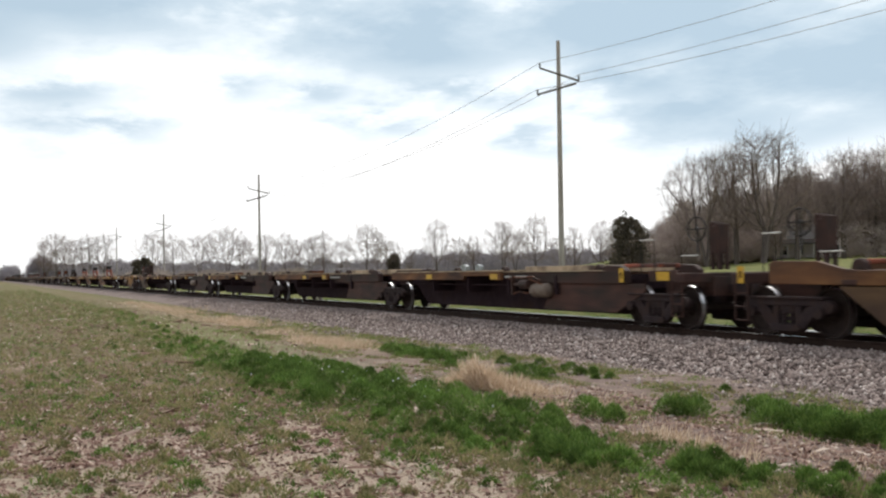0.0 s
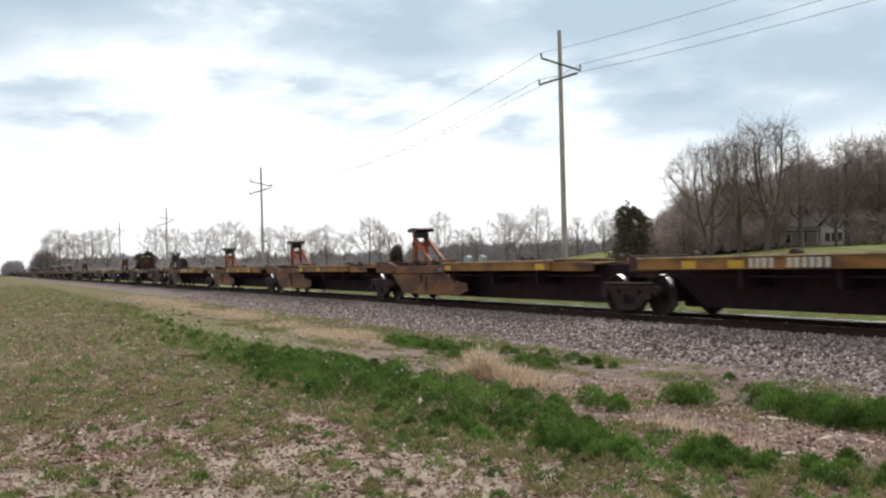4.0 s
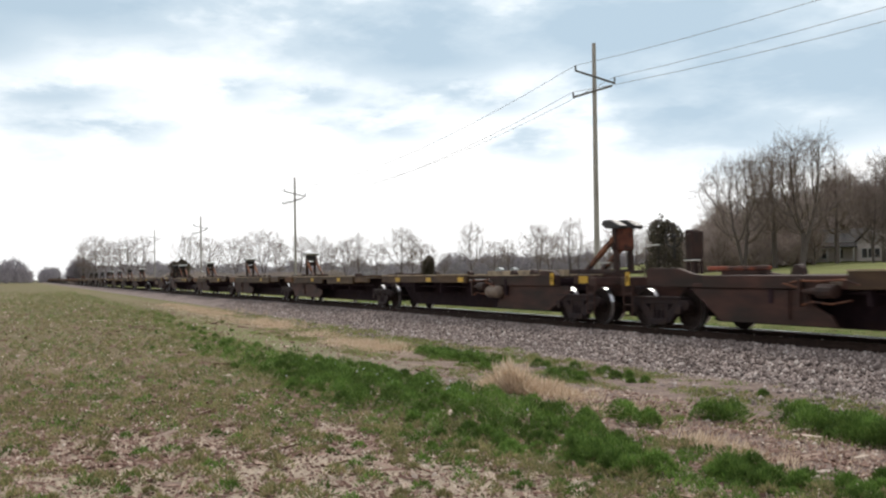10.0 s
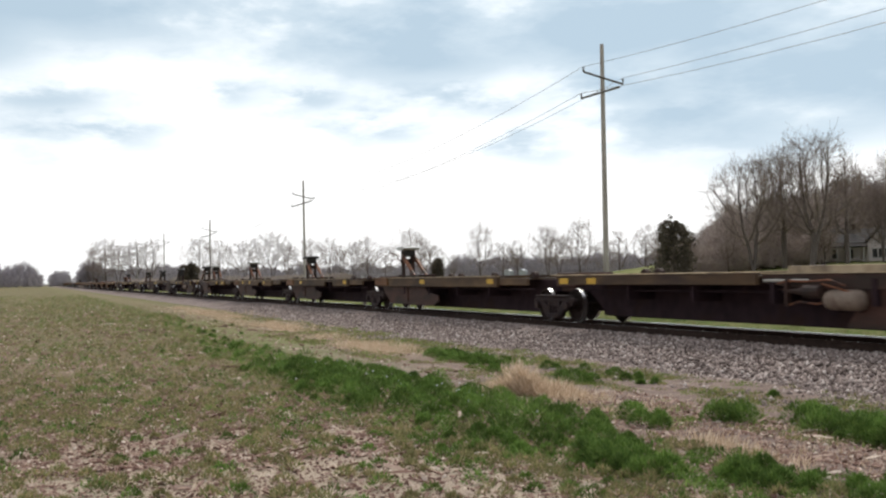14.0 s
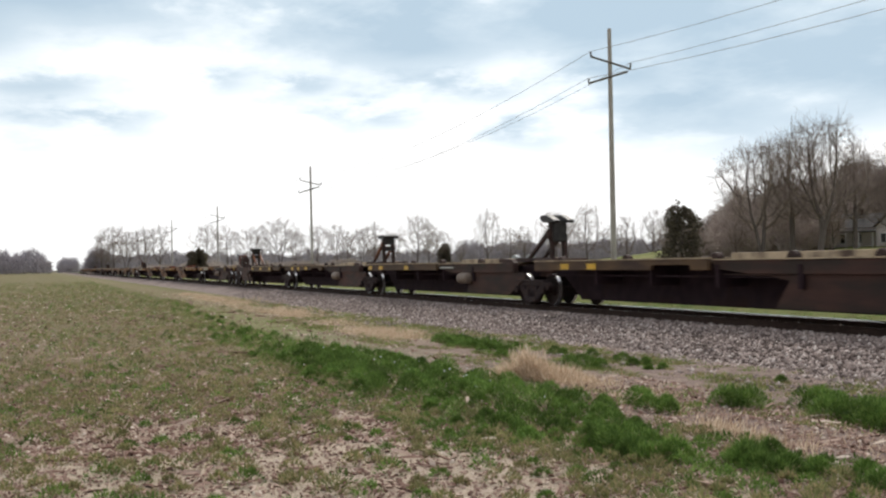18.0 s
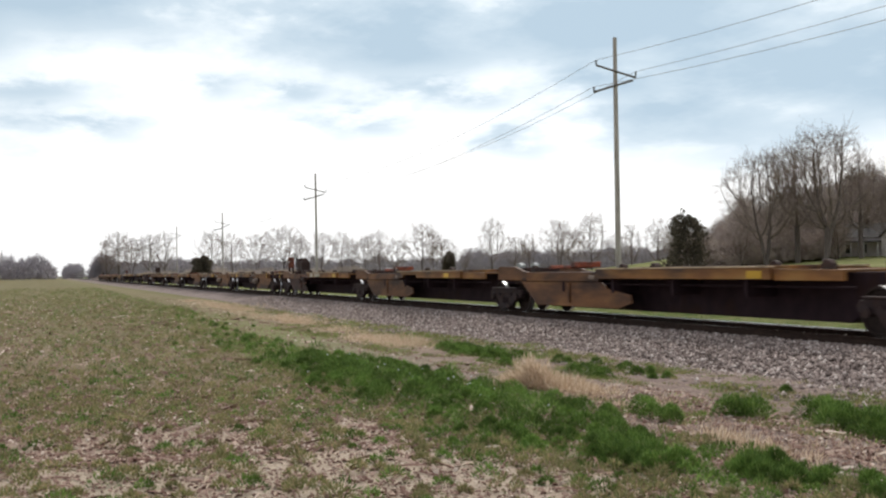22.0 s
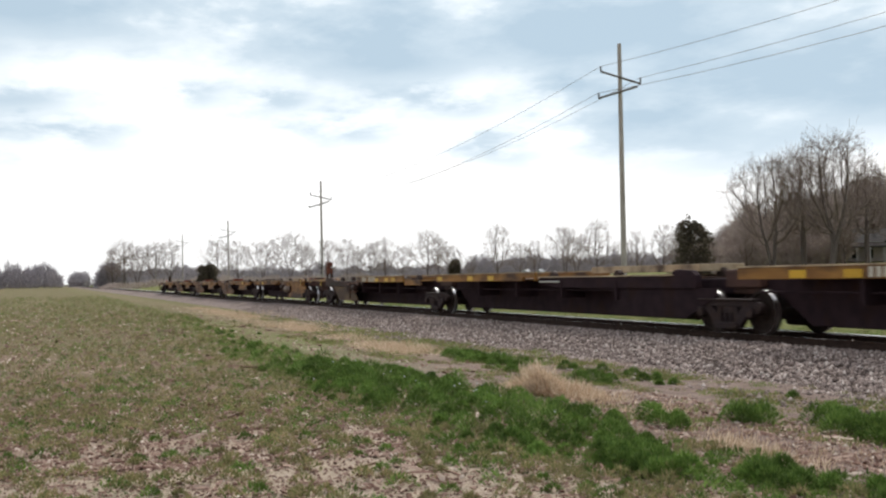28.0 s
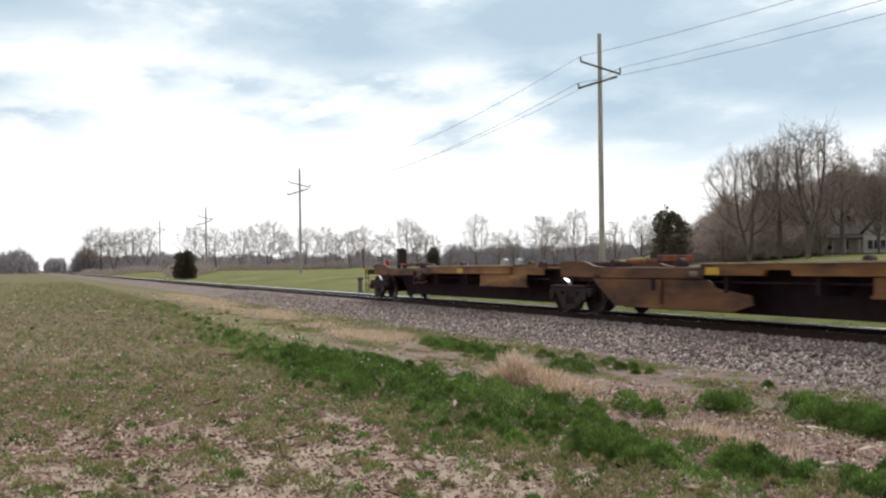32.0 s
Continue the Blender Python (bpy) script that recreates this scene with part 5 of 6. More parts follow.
def build_far_woods():
    far_wood("far_hedge", "haze-grey band of far bare woods and scrub", [(2.5, 22.8, 420, 480, 9.0, 6500), (22.0, 36, 400, 470, 12.0, 7500)], 3, 9, "far_brush")
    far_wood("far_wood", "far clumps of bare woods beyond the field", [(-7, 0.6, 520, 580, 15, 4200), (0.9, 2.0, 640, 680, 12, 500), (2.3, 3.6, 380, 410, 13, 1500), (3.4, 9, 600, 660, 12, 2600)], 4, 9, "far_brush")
    far_wood("hill_undergrowth", "dense bare brown undergrowth on the wooded hill", [(34.8, 42.5, 162, 200, 9.5, 5500), (36.2, 42.6, 175, 205, 14.5, 5500), (34.4, 53, 160, 190, 7.5, 5200), (35.5, 53, 190, 240, 9.0, 5200), (37.5, 53, 240, 300, 9.5, 4500)], 6, 9, "brush", 1.0)
    far_wood("trackside_brush", "low bare brush behind the pasture", [(7.0, 9.6, 190, 230, 3.0, 900), (2.5, 7.0, 300, 330, 3.0, 900), (9.6, 17.0, 330, 350, 3.5, 1500)], 8, 5)


def build_cedar(b, d, height, width, seed):
    """A dense evergreen: a trunk and a crown of many small sprays, uneven in outline."""
    rng = np.random.default_rng(seed)
    x, y = at_bearing(b, d)
    tree = new("cedar_tree")
    tree.location = (x, y, ground_z(x, y))
    bm = bmesh.new()
    tube(bm, (0, 0, -0.3), (0, 0, height * 0.9), 0.22, 0.04, 8)
    part("trunk", bm, M["bark"], tree)
    verts, tris = [], []
    for _ in range(9000):
        f = rng.uniform(0.02, 1.0)
        a = rng.uniform(0, 2 * math.pi)
        lump = 0.80 + 0.6 * noise.noise((math.cos(a) * 1.7, math.sin(a) * 1.7, f * 4 + seed)) + 0.4 * noise.noise((math.cos(a) * 4, math.sin(a) * 4, f * 11 + seed))
        r = width / 2 * (1 - f ** 5) ** 0.55 * lump * rng.uniform(0.25, 1.0) ** 0.5 + 0.05
        c = np.array([r * math.cos(a), r * math.sin(a), f * height * (0.74 + 0.3 * lump)])
        s = rng.uniform(0.10, 0.28)
        d1 = np.array([math.cos(a), math.sin(a), rng.uniform(0.1, 0.9)]) * s + rng.normal(0, 0.08, 3)
        d2 = rng.normal(0, 0.1, 3)
        k = len(verts)
        verts += [c - d2, c + d2, c + d1]
        tris.append((k, k + 1, k + 2))
    part("crown", quick_mesh("crown", verts, tris, M["cedar"]), None, tree)
    tagged(tree, "dark green dense cedar tree standing in the pasture", "tree")


# ---- house on the slope ----
def build_house():
    x, y = at_bearing(44.55, 182)
    house = new("farmhouse")
    house.matrix_basis = pose(x, y, ground_z(x, y) - 0.6, 0, 0, 36)
    w, dp, hh = 11.0, 6.5, 3.4
    part("wall", boxes((-w / 2, w / 2, -dp / 2, dp / 2, -1.5, hh)), M["siding"], house, "pale grey siding")
    bm = bmesh.new()
    v = [bm.verts.new(c) for c in ((-w / 2 - 0.4, -dp / 2 - 0.4, hh), (w / 2 + 0.4, -dp / 2 - 0.4, hh), (w / 2 + 0.4, dp / 2 + 0.4, hh), (-w / 2 - 0.4, dp / 2 + 0.4, hh), (-w / 2 - 0.4, 0, hh + 2.4), (w / 2 + 0.4, 0, hh + 2.4))]
    for f in ((0, 1, 5, 4), (2, 3, 4, 5), (1, 2, 5), (3, 0, 4), (3, 2, 1, 0)):
        bm.faces.new([v[i] for i in f])
    roof = part("roof", bm, M["roof"], house)
    part("chimney", boxes((-2.2, -1.6, -0.4, 0.3, hh + 1.6, hh + 3.1)), M["rail"], roof)
    wing = part("gable_wing", boxes((0.9, 5.0, -dp / 2 - 1.2, -dp / 2 - 0.01, -1.5, hh)), M["siding"], house, "pale gabled wing")
    part("gable", slab([(0.9, hh + 0.004), (5.0, hh + 0.004), (2.95, hh + 2.2)], -dp / 2 - 1.2, -0.5), M["siding"], wing)
    part("wing_roof", slab([(0.5, hh - 0.05), (0.5, hh + 0.12), (2.95, hh + 2.5), (5.4, hh + 0.12), (5.4, hh - 0.05), (2.95, hh + 2.25)], -dp / 2 - 1.6, -0.4), M["roof"], wing)
    for wx, wz in ((-4.4, 0.9), (-1.9, 0.9), (2.0, 0.9), (2.95, 0.9), (3.9, 0.9), (2.95, hh + 0.5)):
        front = wx > 0.5
        yy = -dp / 2 - (1.23 if front else 0.03)
        ww, wh = (0.36, 1.4) if wz < 2 else (0.3, 0.7)
        win = part("window", boxes((wx - ww - 0.1, wx + ww + 0.1, yy - 0.03, yy + 0.02, wz - 0.1, wz + wh + 0.1)), M["trim"], house, "white window frame")
        part("pane", boxes((wx - ww, wx + ww, yy - 0.036, yy - 0.031, wz, wz + wh)), M["glass"], win)
    part("porch_roof", boxes((-w / 2, 0.8, -dp / 2 - 2.2, -dp / 2 - 0.02, 2.6, 2.8)), M["roof"], house)
    for px in (-w / 2 + 0.2, -3.6, -1.6, 0.5):
        part("porch_post", boxes((px - 0.09, px + 0.09, -dp / 2 - 2.1, -dp / 2 - 1.92, -1.2, 2.6)), M["trim"], house)
    part("porch_floor", boxes((-w / 2, 0.8, -dp / 2 - 2.2, -dp / 2 - 0.02, -1.5, -0.05)), M["trim"], house)
    tagged(house, "pale grey farmhouse with a gabled dark roof among bare trees", "house")
    # far white farm building behind the field
    for b, s in ((25.7, 0.3), (26.5, 0.26)):
        x, y = at_bearing(b, 400)
        shed = new("farm_shed")
        shed.matrix_basis = pose(x, y, ground_z(x, y), 0, 0, 30) @ Matrix.Diagonal((1, 0.5, 0.85, 1))
        part("wall", boxes((-4 * s, 4 * s, -3, 3, -0.5, 2.2 + 2 * s)), M["barn"], shed)
        part("roof", slab([(-4.3 * s, 2.2 + 2 * s), (4.3 * s, 2.2 + 2 * s), (0, 3.2 + 2 * s)], -3.3, 3.3), M["barn"], shed)
        tagged(shed, "small white gabled farm shed far behind the field", "shed", "far sheds")


# ---- grass, stalks and stones ----
def sprig_mesh(name, rows, material, seed, wide):
    """Thin blades, one triangle each. rows: foot x, y, z and tip x, y, z."""
    rng = np.random.default_rng(seed)
    p = np.concatenate(rows)
    n = len(p)
    a = rng.uniform(0, 2 * math.pi, n)
    w = wide * rng.uniform(0.6, 1.3, n)
    side = np.stack([np.cos(a) * w, np.sin(a) * w, rng.normal(0, 0.3, n) * w], 1)
    v = np.stack([p[:, :3] - side, p[:, :3] + side, p[:, 3:]], 1).reshape(-1, 3)
    return quick_mesh(name, v, np.arange(3 * n).reshape(-1, 3), M[material])


def tuft(rng, x, y, radius, height, count, rows, blade=0.05, least=0.45):
    """One tussock: blades that stand out from a low dome."""
    a = rng.uniform(0, 2 * math.pi, count)
    f = np.sqrt(rng.random(count))
    z0 = ground_z(x, y) - 0.015
    lean = np.stack([np.cos(a) * f, np.sin(a) * f, 1.05 - 0.55 * f], 1) + rng.normal(0, 0.25, (count, 3))
    lean[:, 2] = np.abs(lean[:, 2])
    lean /= np.linalg.norm(lean, axis=1)[:, None]
    foot = np.stack([x + radius * f * np.cos(a), y + radius * f * np.sin(a), z0 + height * (1 - f ** 2.2) * rng.uniform(least, 1.0, count)], 1)
    tip = foot + lean * (blade * rng.uniform(0.5, 1.3, count))[:, None]
    rows.append(np.concatenate([foot, tip], 1))


# the grass strip beside the railway: its far and near edge along x
UPPER_X, UPPER_Y = (-56.93, -37.12, -28.58, -23.99, -18.9, -15.58, -13.5, -12.51, -10.24, -9.17, -8.67), (7.02, 5.94, 5.35, 5.44, 5.84, 6.25, 6.15, 6.3, 6.15, 5.84, 5.44)
LOWER_X, LOWER_Y = (-55.97, -36.84, -28.55, -19.34, -14.92, -12.53, -10.32, -9.12, -8.66), (6.25, 4.97, 4.33, 3.96, 3.96, 4.24, 4.38, 4.42, 4.79)
# outlying patches of the same grass: middle, half width, half depth, lushness
PATCHES = ((-8.06, 4.88, 0.8, 0.28, 0.9), (-6.79, 5.59, 0.5, 0.25, 0.8), (-6.16, 6.25, 0.5, 0.45, 0.55), (-8.55, 8.36, 0.75, 0.3, 1.35), (-7.53, 8.67, 0.85, 0.42, 1.35), (-9.66, 8.67, 0.35, 0.2, 1.1), (-10.18, 7.86, 0.42, 0.18, 1.1),
           (-10.53, 7.37, 0.5, 0.25, 0.5), (-15.83, 8.86, 0.5, 0.25, 1.0), (-15.88, 9.98, 0.9, 0.35, 0.6), (-18.34, 8.48, 1.1, 0.4, 0.75), (-21.37, 8.99, 1.6, 0.5, 0.8), (-24.71, 9.24, 1.6, 0.5, 0.7), (-13.74, 10.66, 1.2, 0.3, 0.35), (-10.5, 6.75, 0.75, 0.3, 0.6), (-11.9, 6.9, 0.5, 0.2, 0.45), (-16.6, 10.2, 1.6, 0.4, 0.55), (-14.4, 10.2, 1.1, 0.3, 0.45), (-19.3, 9.9, 1.8, 0.4, 0.55))


def lushness(x, y):
    """How thick the grass stands at a place, from 0 on bare soil to more than 1 in the tussocks."""
    lo, hi = np.interp(x, LOWER_X, LOWER_Y), np.interp(x, UPPER_X, UPPER_Y)
    v = 0.0
    if -58 < x < -8.6:
        v = smooth_step(-1.2, 0.7, y - lo) * smooth_step(-0.35, 0.3, hi - y) * (1.0 if x > -18 else max(0.3, 1 + (x + 18) / 22))
        if y < lo:
            v = max(v, (0.32 if x > -12 else 0.42) * math.exp(-(lo - y) / (0.6 if x > -11 else 1.0)))
    for px, py, w, d, k in PATCHES:
        v = max(v, k * (1 - smooth_step(0.75, 1.25, math.hypot((x - px) / w, (y - py) / d))))
    return v


def build_verge():
    rng = np.random.default_rng(404)
    green, tussock, weed, straw, taken = [], [], [], [], {}

    def apart(x, y, least):
        """Whether no other clump stands within least of this place; if so it is taken."""
        cell = (int(x / least), int(y / least))
        for i in (-1, 0, 1):
            for j in (-1, 0, 1):
                for a, b in taken.get((cell[0] + i, cell[1] + j, least), ()):
                    if math.hypot(a - x, b - y) < least:
                        return False
        taken.setdefault((*cell, least), []).append((x, y))
        return True

    # grass strip and its patches: rounded dark tussocks where it is thick, low grass between them
    for _ in range(15000):
        x = -5.6 - 52 * rng.random() ** 1.7
        y = rng.uniform(2.4, 10.6)
        v = lushness(x, y) + 0.4 * noise.noise((x * 0.8, y * 1.0, 4.0)) + 0.3 * noise.noise((x * 2.3, y * 2.6, 9.0))
        far = x < -20
        if v < (rng.uniform(0.1, 0.6) if far else rng.uniform(0.25, 0.8)):
            continue
        if rng.random() < (0.14 if far else 0.3) * v:
            size = rng.uniform(0.65, 1.2) * min(1.25, v)
            if not apart(x, y, 0.24):
                continue
            tuft(rng, x, y, 0.2 * size, 0.24 * size, 160 if far else 620, tussock, 0.10 if far else 0.055, 0.75)
        else:
            size = rng.uniform(0.6, 1.2)
            tuft(rng, x, y, 0.11 * size, 0.035 * size, 20 if far else 46, green if v > rng.uniform(0.3, 0.9) else weed, 0.09 if far else 0.06)
    # rounded tussocks crowded together in the thickest patches
    for px, py, w, d, k in PATCHES:
        for _ in range(int(26 * w * d * 3.1 * (k > 0.75))):
            a, f = rng.uniform(0, 2 * math.pi), math.sqrt(rng.random())
            x, y, size = px + w * f * math.cos(a), py + d * f * math.sin(a), rng.uniform(0.7, 1.15) * k
            tuft(rng, x, y, 0.19 * size, 0.23 * size, 520 if px > -14 else 220, tussock, 0.055, 0.75)
    # small weeds in separate clumps over the crop field, larger far off and thinned near the camera to fit its view
    made = 0
    while made < 3000:
        d = rng.uniform(6.0, 16) if rng.random() < 0.36 else 12 + 130 * rng.random() ** 1.8
        b = radians(rng.uniform(-3, 50))
        x, y = -d * math.cos(b), d * math.sin(b)
        edge = np.interp(x, LOWER_X, LOWER_Y)
        if y > 6.2 or (x < -9 and y > edge + 0.3):
            continue
        grow = 0.5 * math.exp(-max(0.0, edge - y) / 1.8) + 0.25 * noise.noise((x * 0.25, y * 0.35, 20.0)) + 0.3 * noise.noise((x * 1.3, y * 1.5, 3.0))
        if grow < rng.uniform(-0.3, 0.5) or not apart(x, y, 0.2 if d < 20 else 0.3):
            continue
        if x > -12 and y < edge - 0.9 and rng.random() < 0.5:
            continue
        dull = tussock if rng.random() < 0.3 + 0.3 * math.exp(-max(0.0, edge - y)) else weed
        size = rng.uniform(0.6, 1.55) * (1 + d / 90)
        tuft(rng, x, y, 0.1 * size, 0.095 * size, 170 if d < 12 else 90 if d < 18 else 45 if d < 30 else 24, dull, 0.045 if d < 18 else 0.07 if d < 40 else 0.13, 0.65)
        if rng.random() < 0.5:
            tuft(rng, x + rng.normal(0, 0.1), y + rng.normal(0, 0.07), 0.05 * size, 0.05 * size, 40 if d < 16 else 16, dull, 0.04 if d < 18 else 0.07)
        made += 1
    # thin growth at the foot of the stone bed
    for _ in range(3600):
        x, y = -6 - 64 * rng.random() ** 1.6, rng.normal(10.5, 0.7)
        if 9.2 < y < 11.9 and noise.noise((x * 0.5, y * 0.9, 31.0)) > rng.uniform(-0.2, 0.5):
            tuft(rng, x, y, rng.uniform(0.08, 0.22), rng.uniform(0.02, 0.08), 40, weed if rng.random() < 0.6 else green, 0.06)
    # pasture verge behind the track
    for _ in range(1500):
        x, y = -rng.uniform(8, 70), rng.uniform(18.6, 24)
        tuft(rng, x, y, rng.uniform(0.15, 0.4), rng.uniform(0.04, 0.1), 40, tussock if rng.random() < 0.7 else weed, 0.09)
    # dead grass strip with taller heaps
    for _ in range(1300):
        x = -rng.uniform(23, 75)
        y = rng.normal(np.interp(x, (-75, -55, -40, -27, -16), (9.8, 9.5, 8.9, 8.3, 7.7)), 0.45)
        if noise.noise((x * 0.22, y * 0.7, 50.0)) > rng.uniform(-0.25, 0.3):
            tuft(rng, x, y, rng.uniform(0.15, 0.4), rng.uniform(0.03, 0.16), 30, straw, 0.13)
    for cx, cy, n, s, h in ((-13.76, 6.74, 90, 0.16, 0.46), (-13.64, 6.96, 80, 0.3, 0.26), (-13.51, 7.14, 80, 0.45, 0.14), (-14.12, 6.68, 40, 0.3, 0.14), (-8.4, 6.3, 16, 0.3, 0.09), (-7.74, 6.25, 8, 0.4, 0.04), (-11.67, 7.02, 10, 0.6, 0.05), (-25.5, 8.4, 60, 0.9, 0.18), (-40, 9.0, 60, 1.6, 0.26), (-56, 9.4, 60, 2.0, 0.3)):
        for _ in range(n):
            tuft(rng, rng.normal(cx, s), rng.normal(cy, s * 0.45), rng.uniform(0.1, 0.25), h * rng.uniform(0.5, 1.1), 36, straw, 0.14)
    for _ in range(170):
        tuft(rng, -rng.uniform(5.5, 15), rng.normal(7.2, 0.7), 0.3, 0.01, 7, straw, 0.1)
    # low olive weeds between the strip and the stone bed
    for _ in range(5200):
        x, y = -5.5 - 30 * rng.random() ** 1.2, rng.uniform(6.8, 11.3)
        if noise.noise((x * 0.5, y * 0.9, 90.0)) + 0.5 * noise.noise((x * 1.9, y * 2.2, 12.0)) > rng.uniform(-0.15, 0.6):
            tuft(rng, x, y, rng.uniform(0.07, 0.2), rng.uniform(0.015, 0.06), 34, weed if rng.random() < 0.55 else green, 0.055)
    # small white flowers in the grass
    verts, tris = [], []
    while len(tris) < 4 * 28:
        x, y = rng.normal(-15.0, 2.2), rng.normal(5.3, 0.6)
        if lushness(x, y) > 0.5:
            c, k, r = np.array([x, y, ground_z(x, y) + rng.uniform(0.08, 0.2)]), len(verts), 0.011
            verts += [c + r * np.array(q) for q in ((1, 1, 1), (1, -1, -1), (-1, 1, -1), (-1, -1, 1))]
            tris += [(k, k + 1, k + 2), (k, k + 3, k + 1), (k, k + 2, k + 3), (k + 1, k + 3, k + 2)]
    tagged(new("wildflowers", quick_mesh("wildflowers", verts, tris, M["trim"])), "tiny white wildflowers scattered in the green grass", "flowers", kind="stuff")
    tagged(new("green_grass", sprig_mesh("green_grass", green, "grass", 1, 0.0055)), "fresh green grass in tufts along the railway", "grass", kind="stuff")
    tagged(new("dark_tussocks", sprig_mesh("dark_tussocks", tussock, "tussock", 4, 0.0065)), "dark green grass tussocks along the railway", "grass", kind="stuff")
    tagged(new("field_weeds", sprig_mesh("field_weeds", weed, "weed", 2, 0.0085)), "small dull green weeds on the bare crop field", "weeds", kind="stuff")
    tagged(new("dead_grass", sprig_mesh("dead_grass", straw, "straw", 3, 0.007)), "bleached dead grass in strips and heaps", "dead grass", kind="stuff")


def build_litter():
    """Broken stalks and leaves on the soil."""
    rng = np.random.default_rng(9)
    verts, tris = [], []
    n = 0
    while n < 24000:
        d = rng.uniform(6.5, 16) if rng.random() < 0.5 else 10 + 75 * rng.random() ** 2.2
        b = radians(rng.uniform(-3, 52))
        x, y = -d * math.cos(b), d * math.sin(b)
        if y > 8.8 or rng.random() < (0.5 if y > 5.6 else 0.25 if x > -12 else 0):
            continue
        z = ground_z(x, y) + rng.uniform(0.0, 0.02)
        long = rng.uniform(0.015, 0.06) if rng.random() < 0.965 else rng.uniform(0.15, 0.4)
        long *= 1 + min(25.0, max(0.0, d - 10)) / 30
        a = rng.uniform(0, math.pi)
        u = np.array([math.cos(a), math.sin(a), rng.normal(0, 0.18)]) * long / 2
        v = np.array([-math.sin(a), math.cos(a), rng.normal(0, 0.6)]) * rng.uniform(0.004, 0.014) * (1 + min(25.0, max(0.0, d - 8)) / 16)
        c = np.array([x, y, z])
        up = np.array([0, 0, 0.012 + 0.0008 * d])
        k = len(verts)
        verts += [c - u - v, c + u - v, c + u + v, c - u + v, c + up]
        tris += [(k, k + 1, k + 4), (k + 1, k + 2, k + 4), (k + 2, k + 3, k + 4), (k + 3, k, k + 4)]
        n += 1
    tagged(new("crop_residue", quick_mesh("crop_residue", verts, tris, M["litter"])), "broken brown and pale stalks strewn over the soil", "crop residue", kind="stuff")


def build_stones():
    """Crushed stone over the near shoulder of the bed and between the rails."""
    rng = np.random.default_rng(15)
    base = np.array([(1, 0, 0), (-1, 0, 0), (0, 1, 0), (0, -1, 0), (0, 0, 1), (0, 0, -1)], float)
    tri = np.array([(0, 2, 4), (2, 1, 4), (1, 3, 4), (3, 0, 4), (2, 0, 5), (1, 2, 5), (3, 1, 5), (0, 3, 5)])
    n = 52000
    x = -6 - 62 * rng.random(n) ** 1.7
    y = np.where(rng.random(n) < 0.93, rng.uniform(11.2, 14.2, n), rng.uniform(14.2, 16.6, n))
    y = np.where(rng.random(n) < 0.07, 11.6 - 2.0 * rng.random(n) ** 1.8, y)
    z = np.interp(y, [10, 11.5, 12.3, 13.25, 13.6, 16.7], [-0.2, -0.235, -0.08, 0.15, 0.175, 0.175])
    s = rng.uniform(0.024, 0.064, n)
    pts = base[None] * (s[:, None, None] * rng.uniform(0.6, 1.25, (n, 6, 1))) + rng.normal(0, 0.15, (n, 6, 3)) * s[:, None, None]
    a = rng.uniform(0, 2 * math.pi, n)
    ca, sa = np.cos(a)[:, None], np.sin(a)[:, None]
    rot = np.stack([pts[..., 0] * ca - pts[..., 1] * sa, pts[..., 0] * sa + pts[..., 1] * ca, pts[..., 2] * 0.8], -1)
    rot += np.stack([x, y, z + s * 0.35], 1)[:, None]
    tris = (np.arange(n)[:, None, None] * 6 + tri[None]).reshape(-1, 3)
    tagged(new("ballast_stones", quick_mesh("ballast_stones", rot.reshape(-1, 3), tris, M["stone"])), "loose grey crushed stones on the railway bed", "stones", kind="stuff")


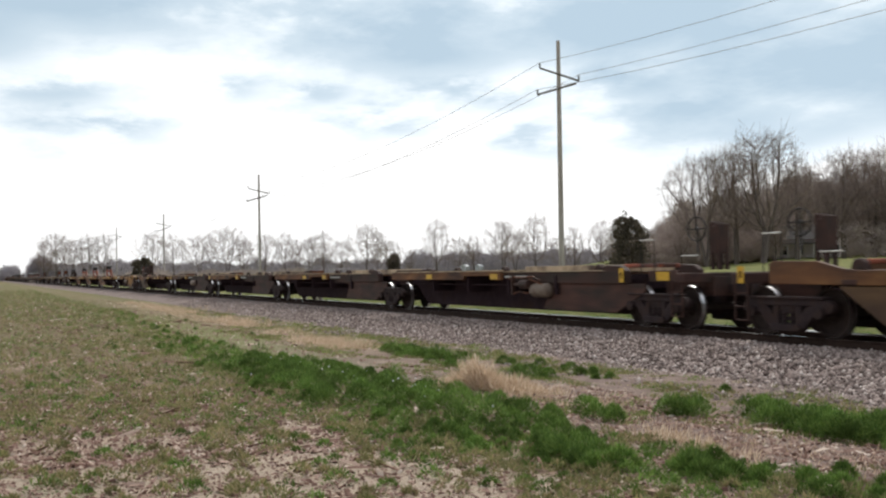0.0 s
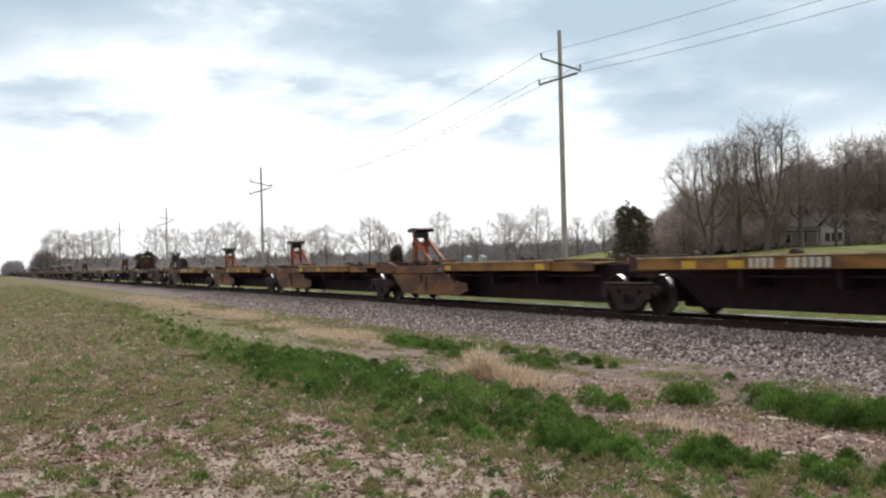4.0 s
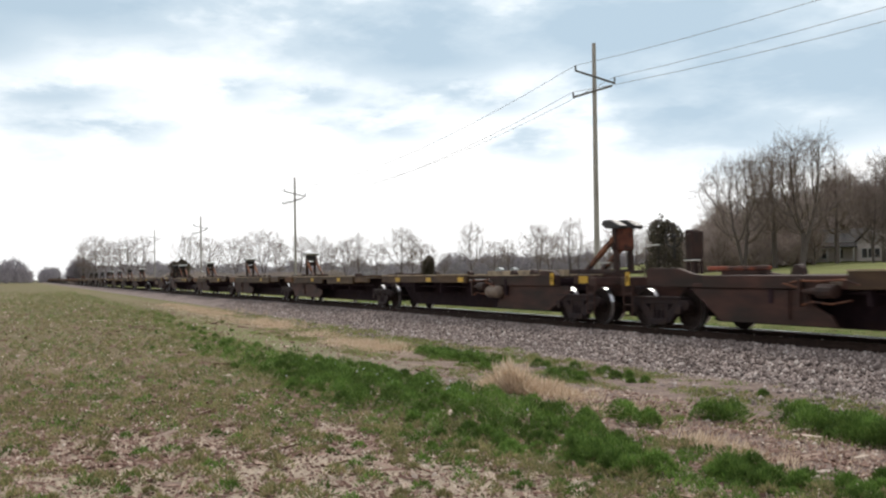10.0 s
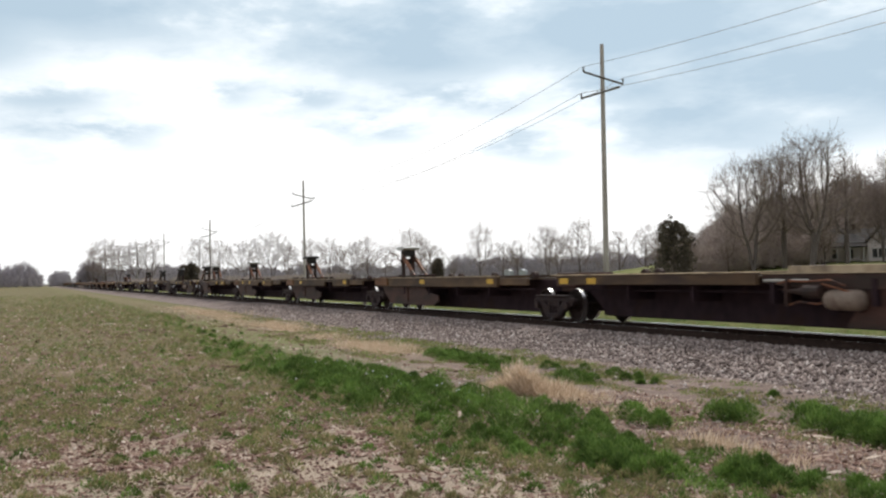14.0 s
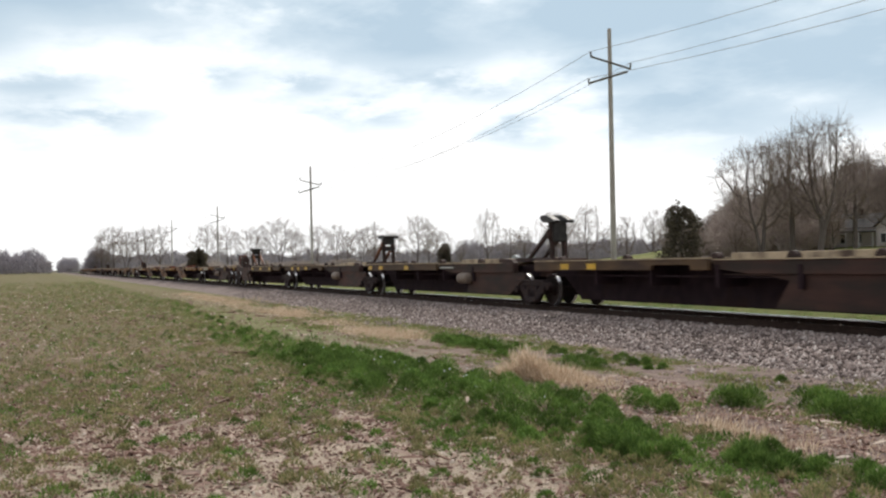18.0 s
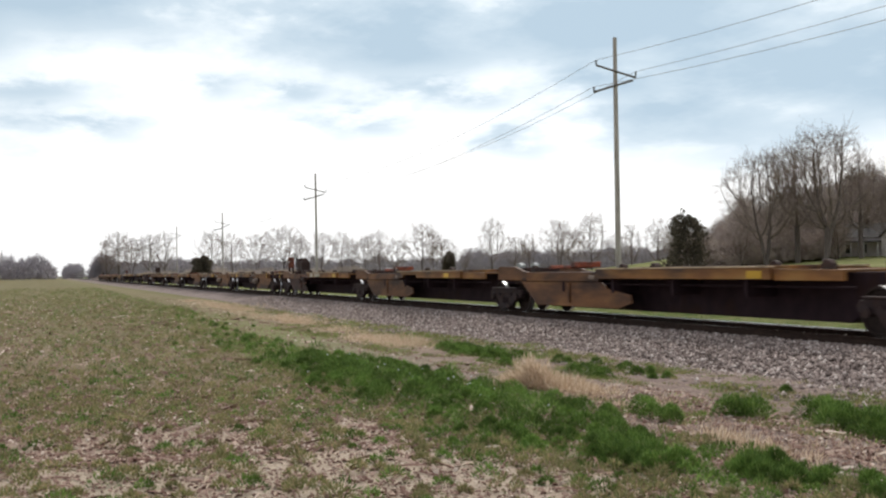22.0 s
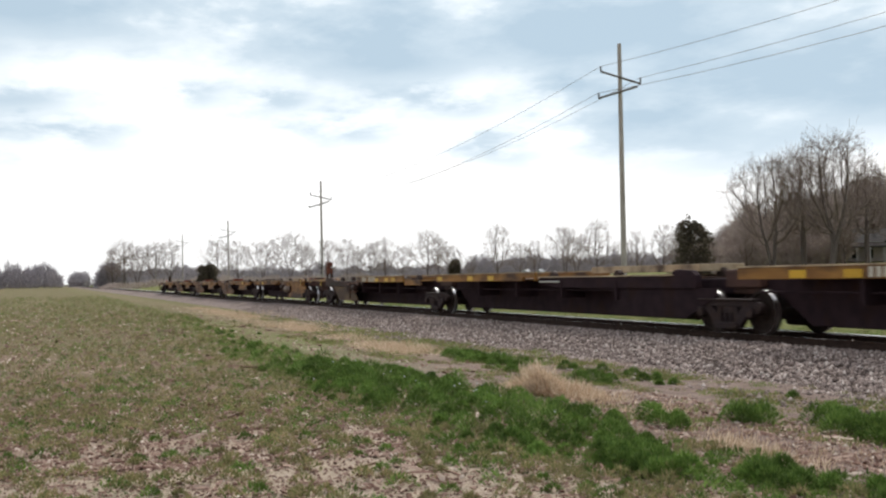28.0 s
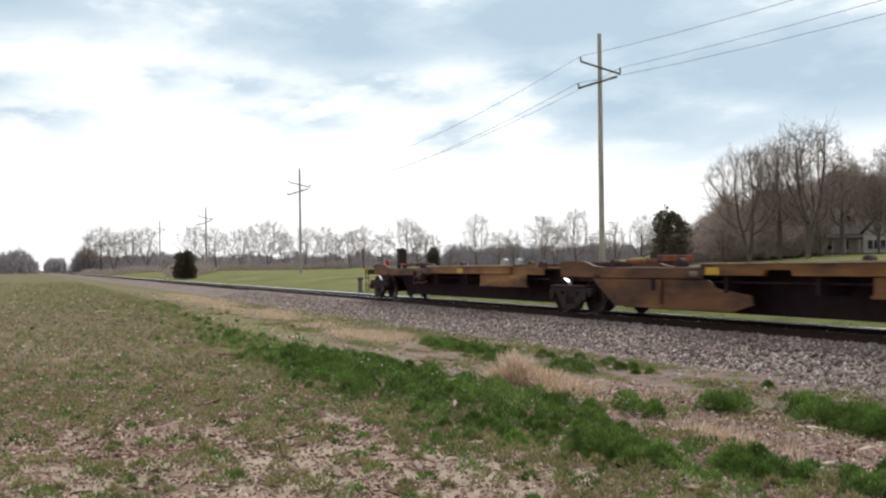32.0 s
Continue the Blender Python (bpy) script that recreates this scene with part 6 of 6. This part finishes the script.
# ---- clouds ----
def build_clouds():
    """A far ring of cloud all round the horizon, that drifts."""
    verts, faces = [], []
    els, k, r = [-1.5, 0, 1.5, 3, 5, 8, 11, 14, 18, 23, 29, 36], 96, 2600
    for e in els:
        for i in range(k):
            a = 2 * math.pi * i / k
            verts.append((r * math.cos(radians(e)) * math.cos(a), r * math.cos(radians(e)) * math.sin(a), r * math.sin(radians(e))))
    for j in range(len(els) - 1):
        for i in range(k):
            faces.append((j * k + i, j * k + (i + 1) % k, (j + 1) * k + (i + 1) % k, (j + 1) * k + i))
    ob = new("cloud_backdrop", mesh_of("cloud_backdrop", verts, faces, M["cloud"], True))
    return tagged(ob, "broken grey-blue clouds over a white sky", "clouds", kind="structure")


POST_AT = (-64.7, 20.5)


def build_trackside():
    """A short weathered post beside the far side of the track."""
    x, y = POST_AT
    post = new("trackside_post")
    post.location = (x, y, ground_z(x, y))
    part("shaft", boxes((-0.11, 0.11, -0.11, 0.11, -0.3, 1.0), bevel=0.02), M["bark"], post)
    part("cap", boxes((-0.2, 0.2, -0.16, 0.16, 1.0, 1.18), bevel=0.03), M["bark"], post)
    tagged(post, "short dark weathered post beside the track", "post")


build_ground()
build_ballast()
build_rails()
build_ties()
build_train()
build_line()
build_trees()
build_far_woods()
build_cedar(34.78, 150, 8.2, 6.0, 2)
build_cedar(8.1, 170, 4.2, 3.4, 5)
build_cedar(21.7, 340, 6.5, 4.6, 9)
build_house()
build_trackside()
build_litter()
build_verge()
build_stones()
CLOUDS = build_clouds()


def motions():
    """The train runs past at a steady speed, its wheels turn, the clouds drift."""
    for unit, q in UNITS:
        walk(unit, [(t, pose(-NEAR * q + SPEED * t, TRACK_Y, RAIL_Z)) for t in (0, 8, 16, 24, 32)])
    turn = 84.0
    for i, x in enumerate((-AXLE, AXLE)):
        first = WHEELSETS[i][0]
        walk(first, [(k / FPS, pose(x, 0, WHEEL_R, 0, k * turn, 0)) for k in range(32 * FPS + 1)])
        for other in WHEELSETS[i][1:]:
            keys = other.animation_data_create()
            keys.action = first.animation_data.action
            keys.action_slot = first.animation_data.action_slot
    walk(CLOUDS, [(t, pose(0, 0, 0, 0, 0, 0.2 * t)) for t in (0, 16, 32)])


motions()
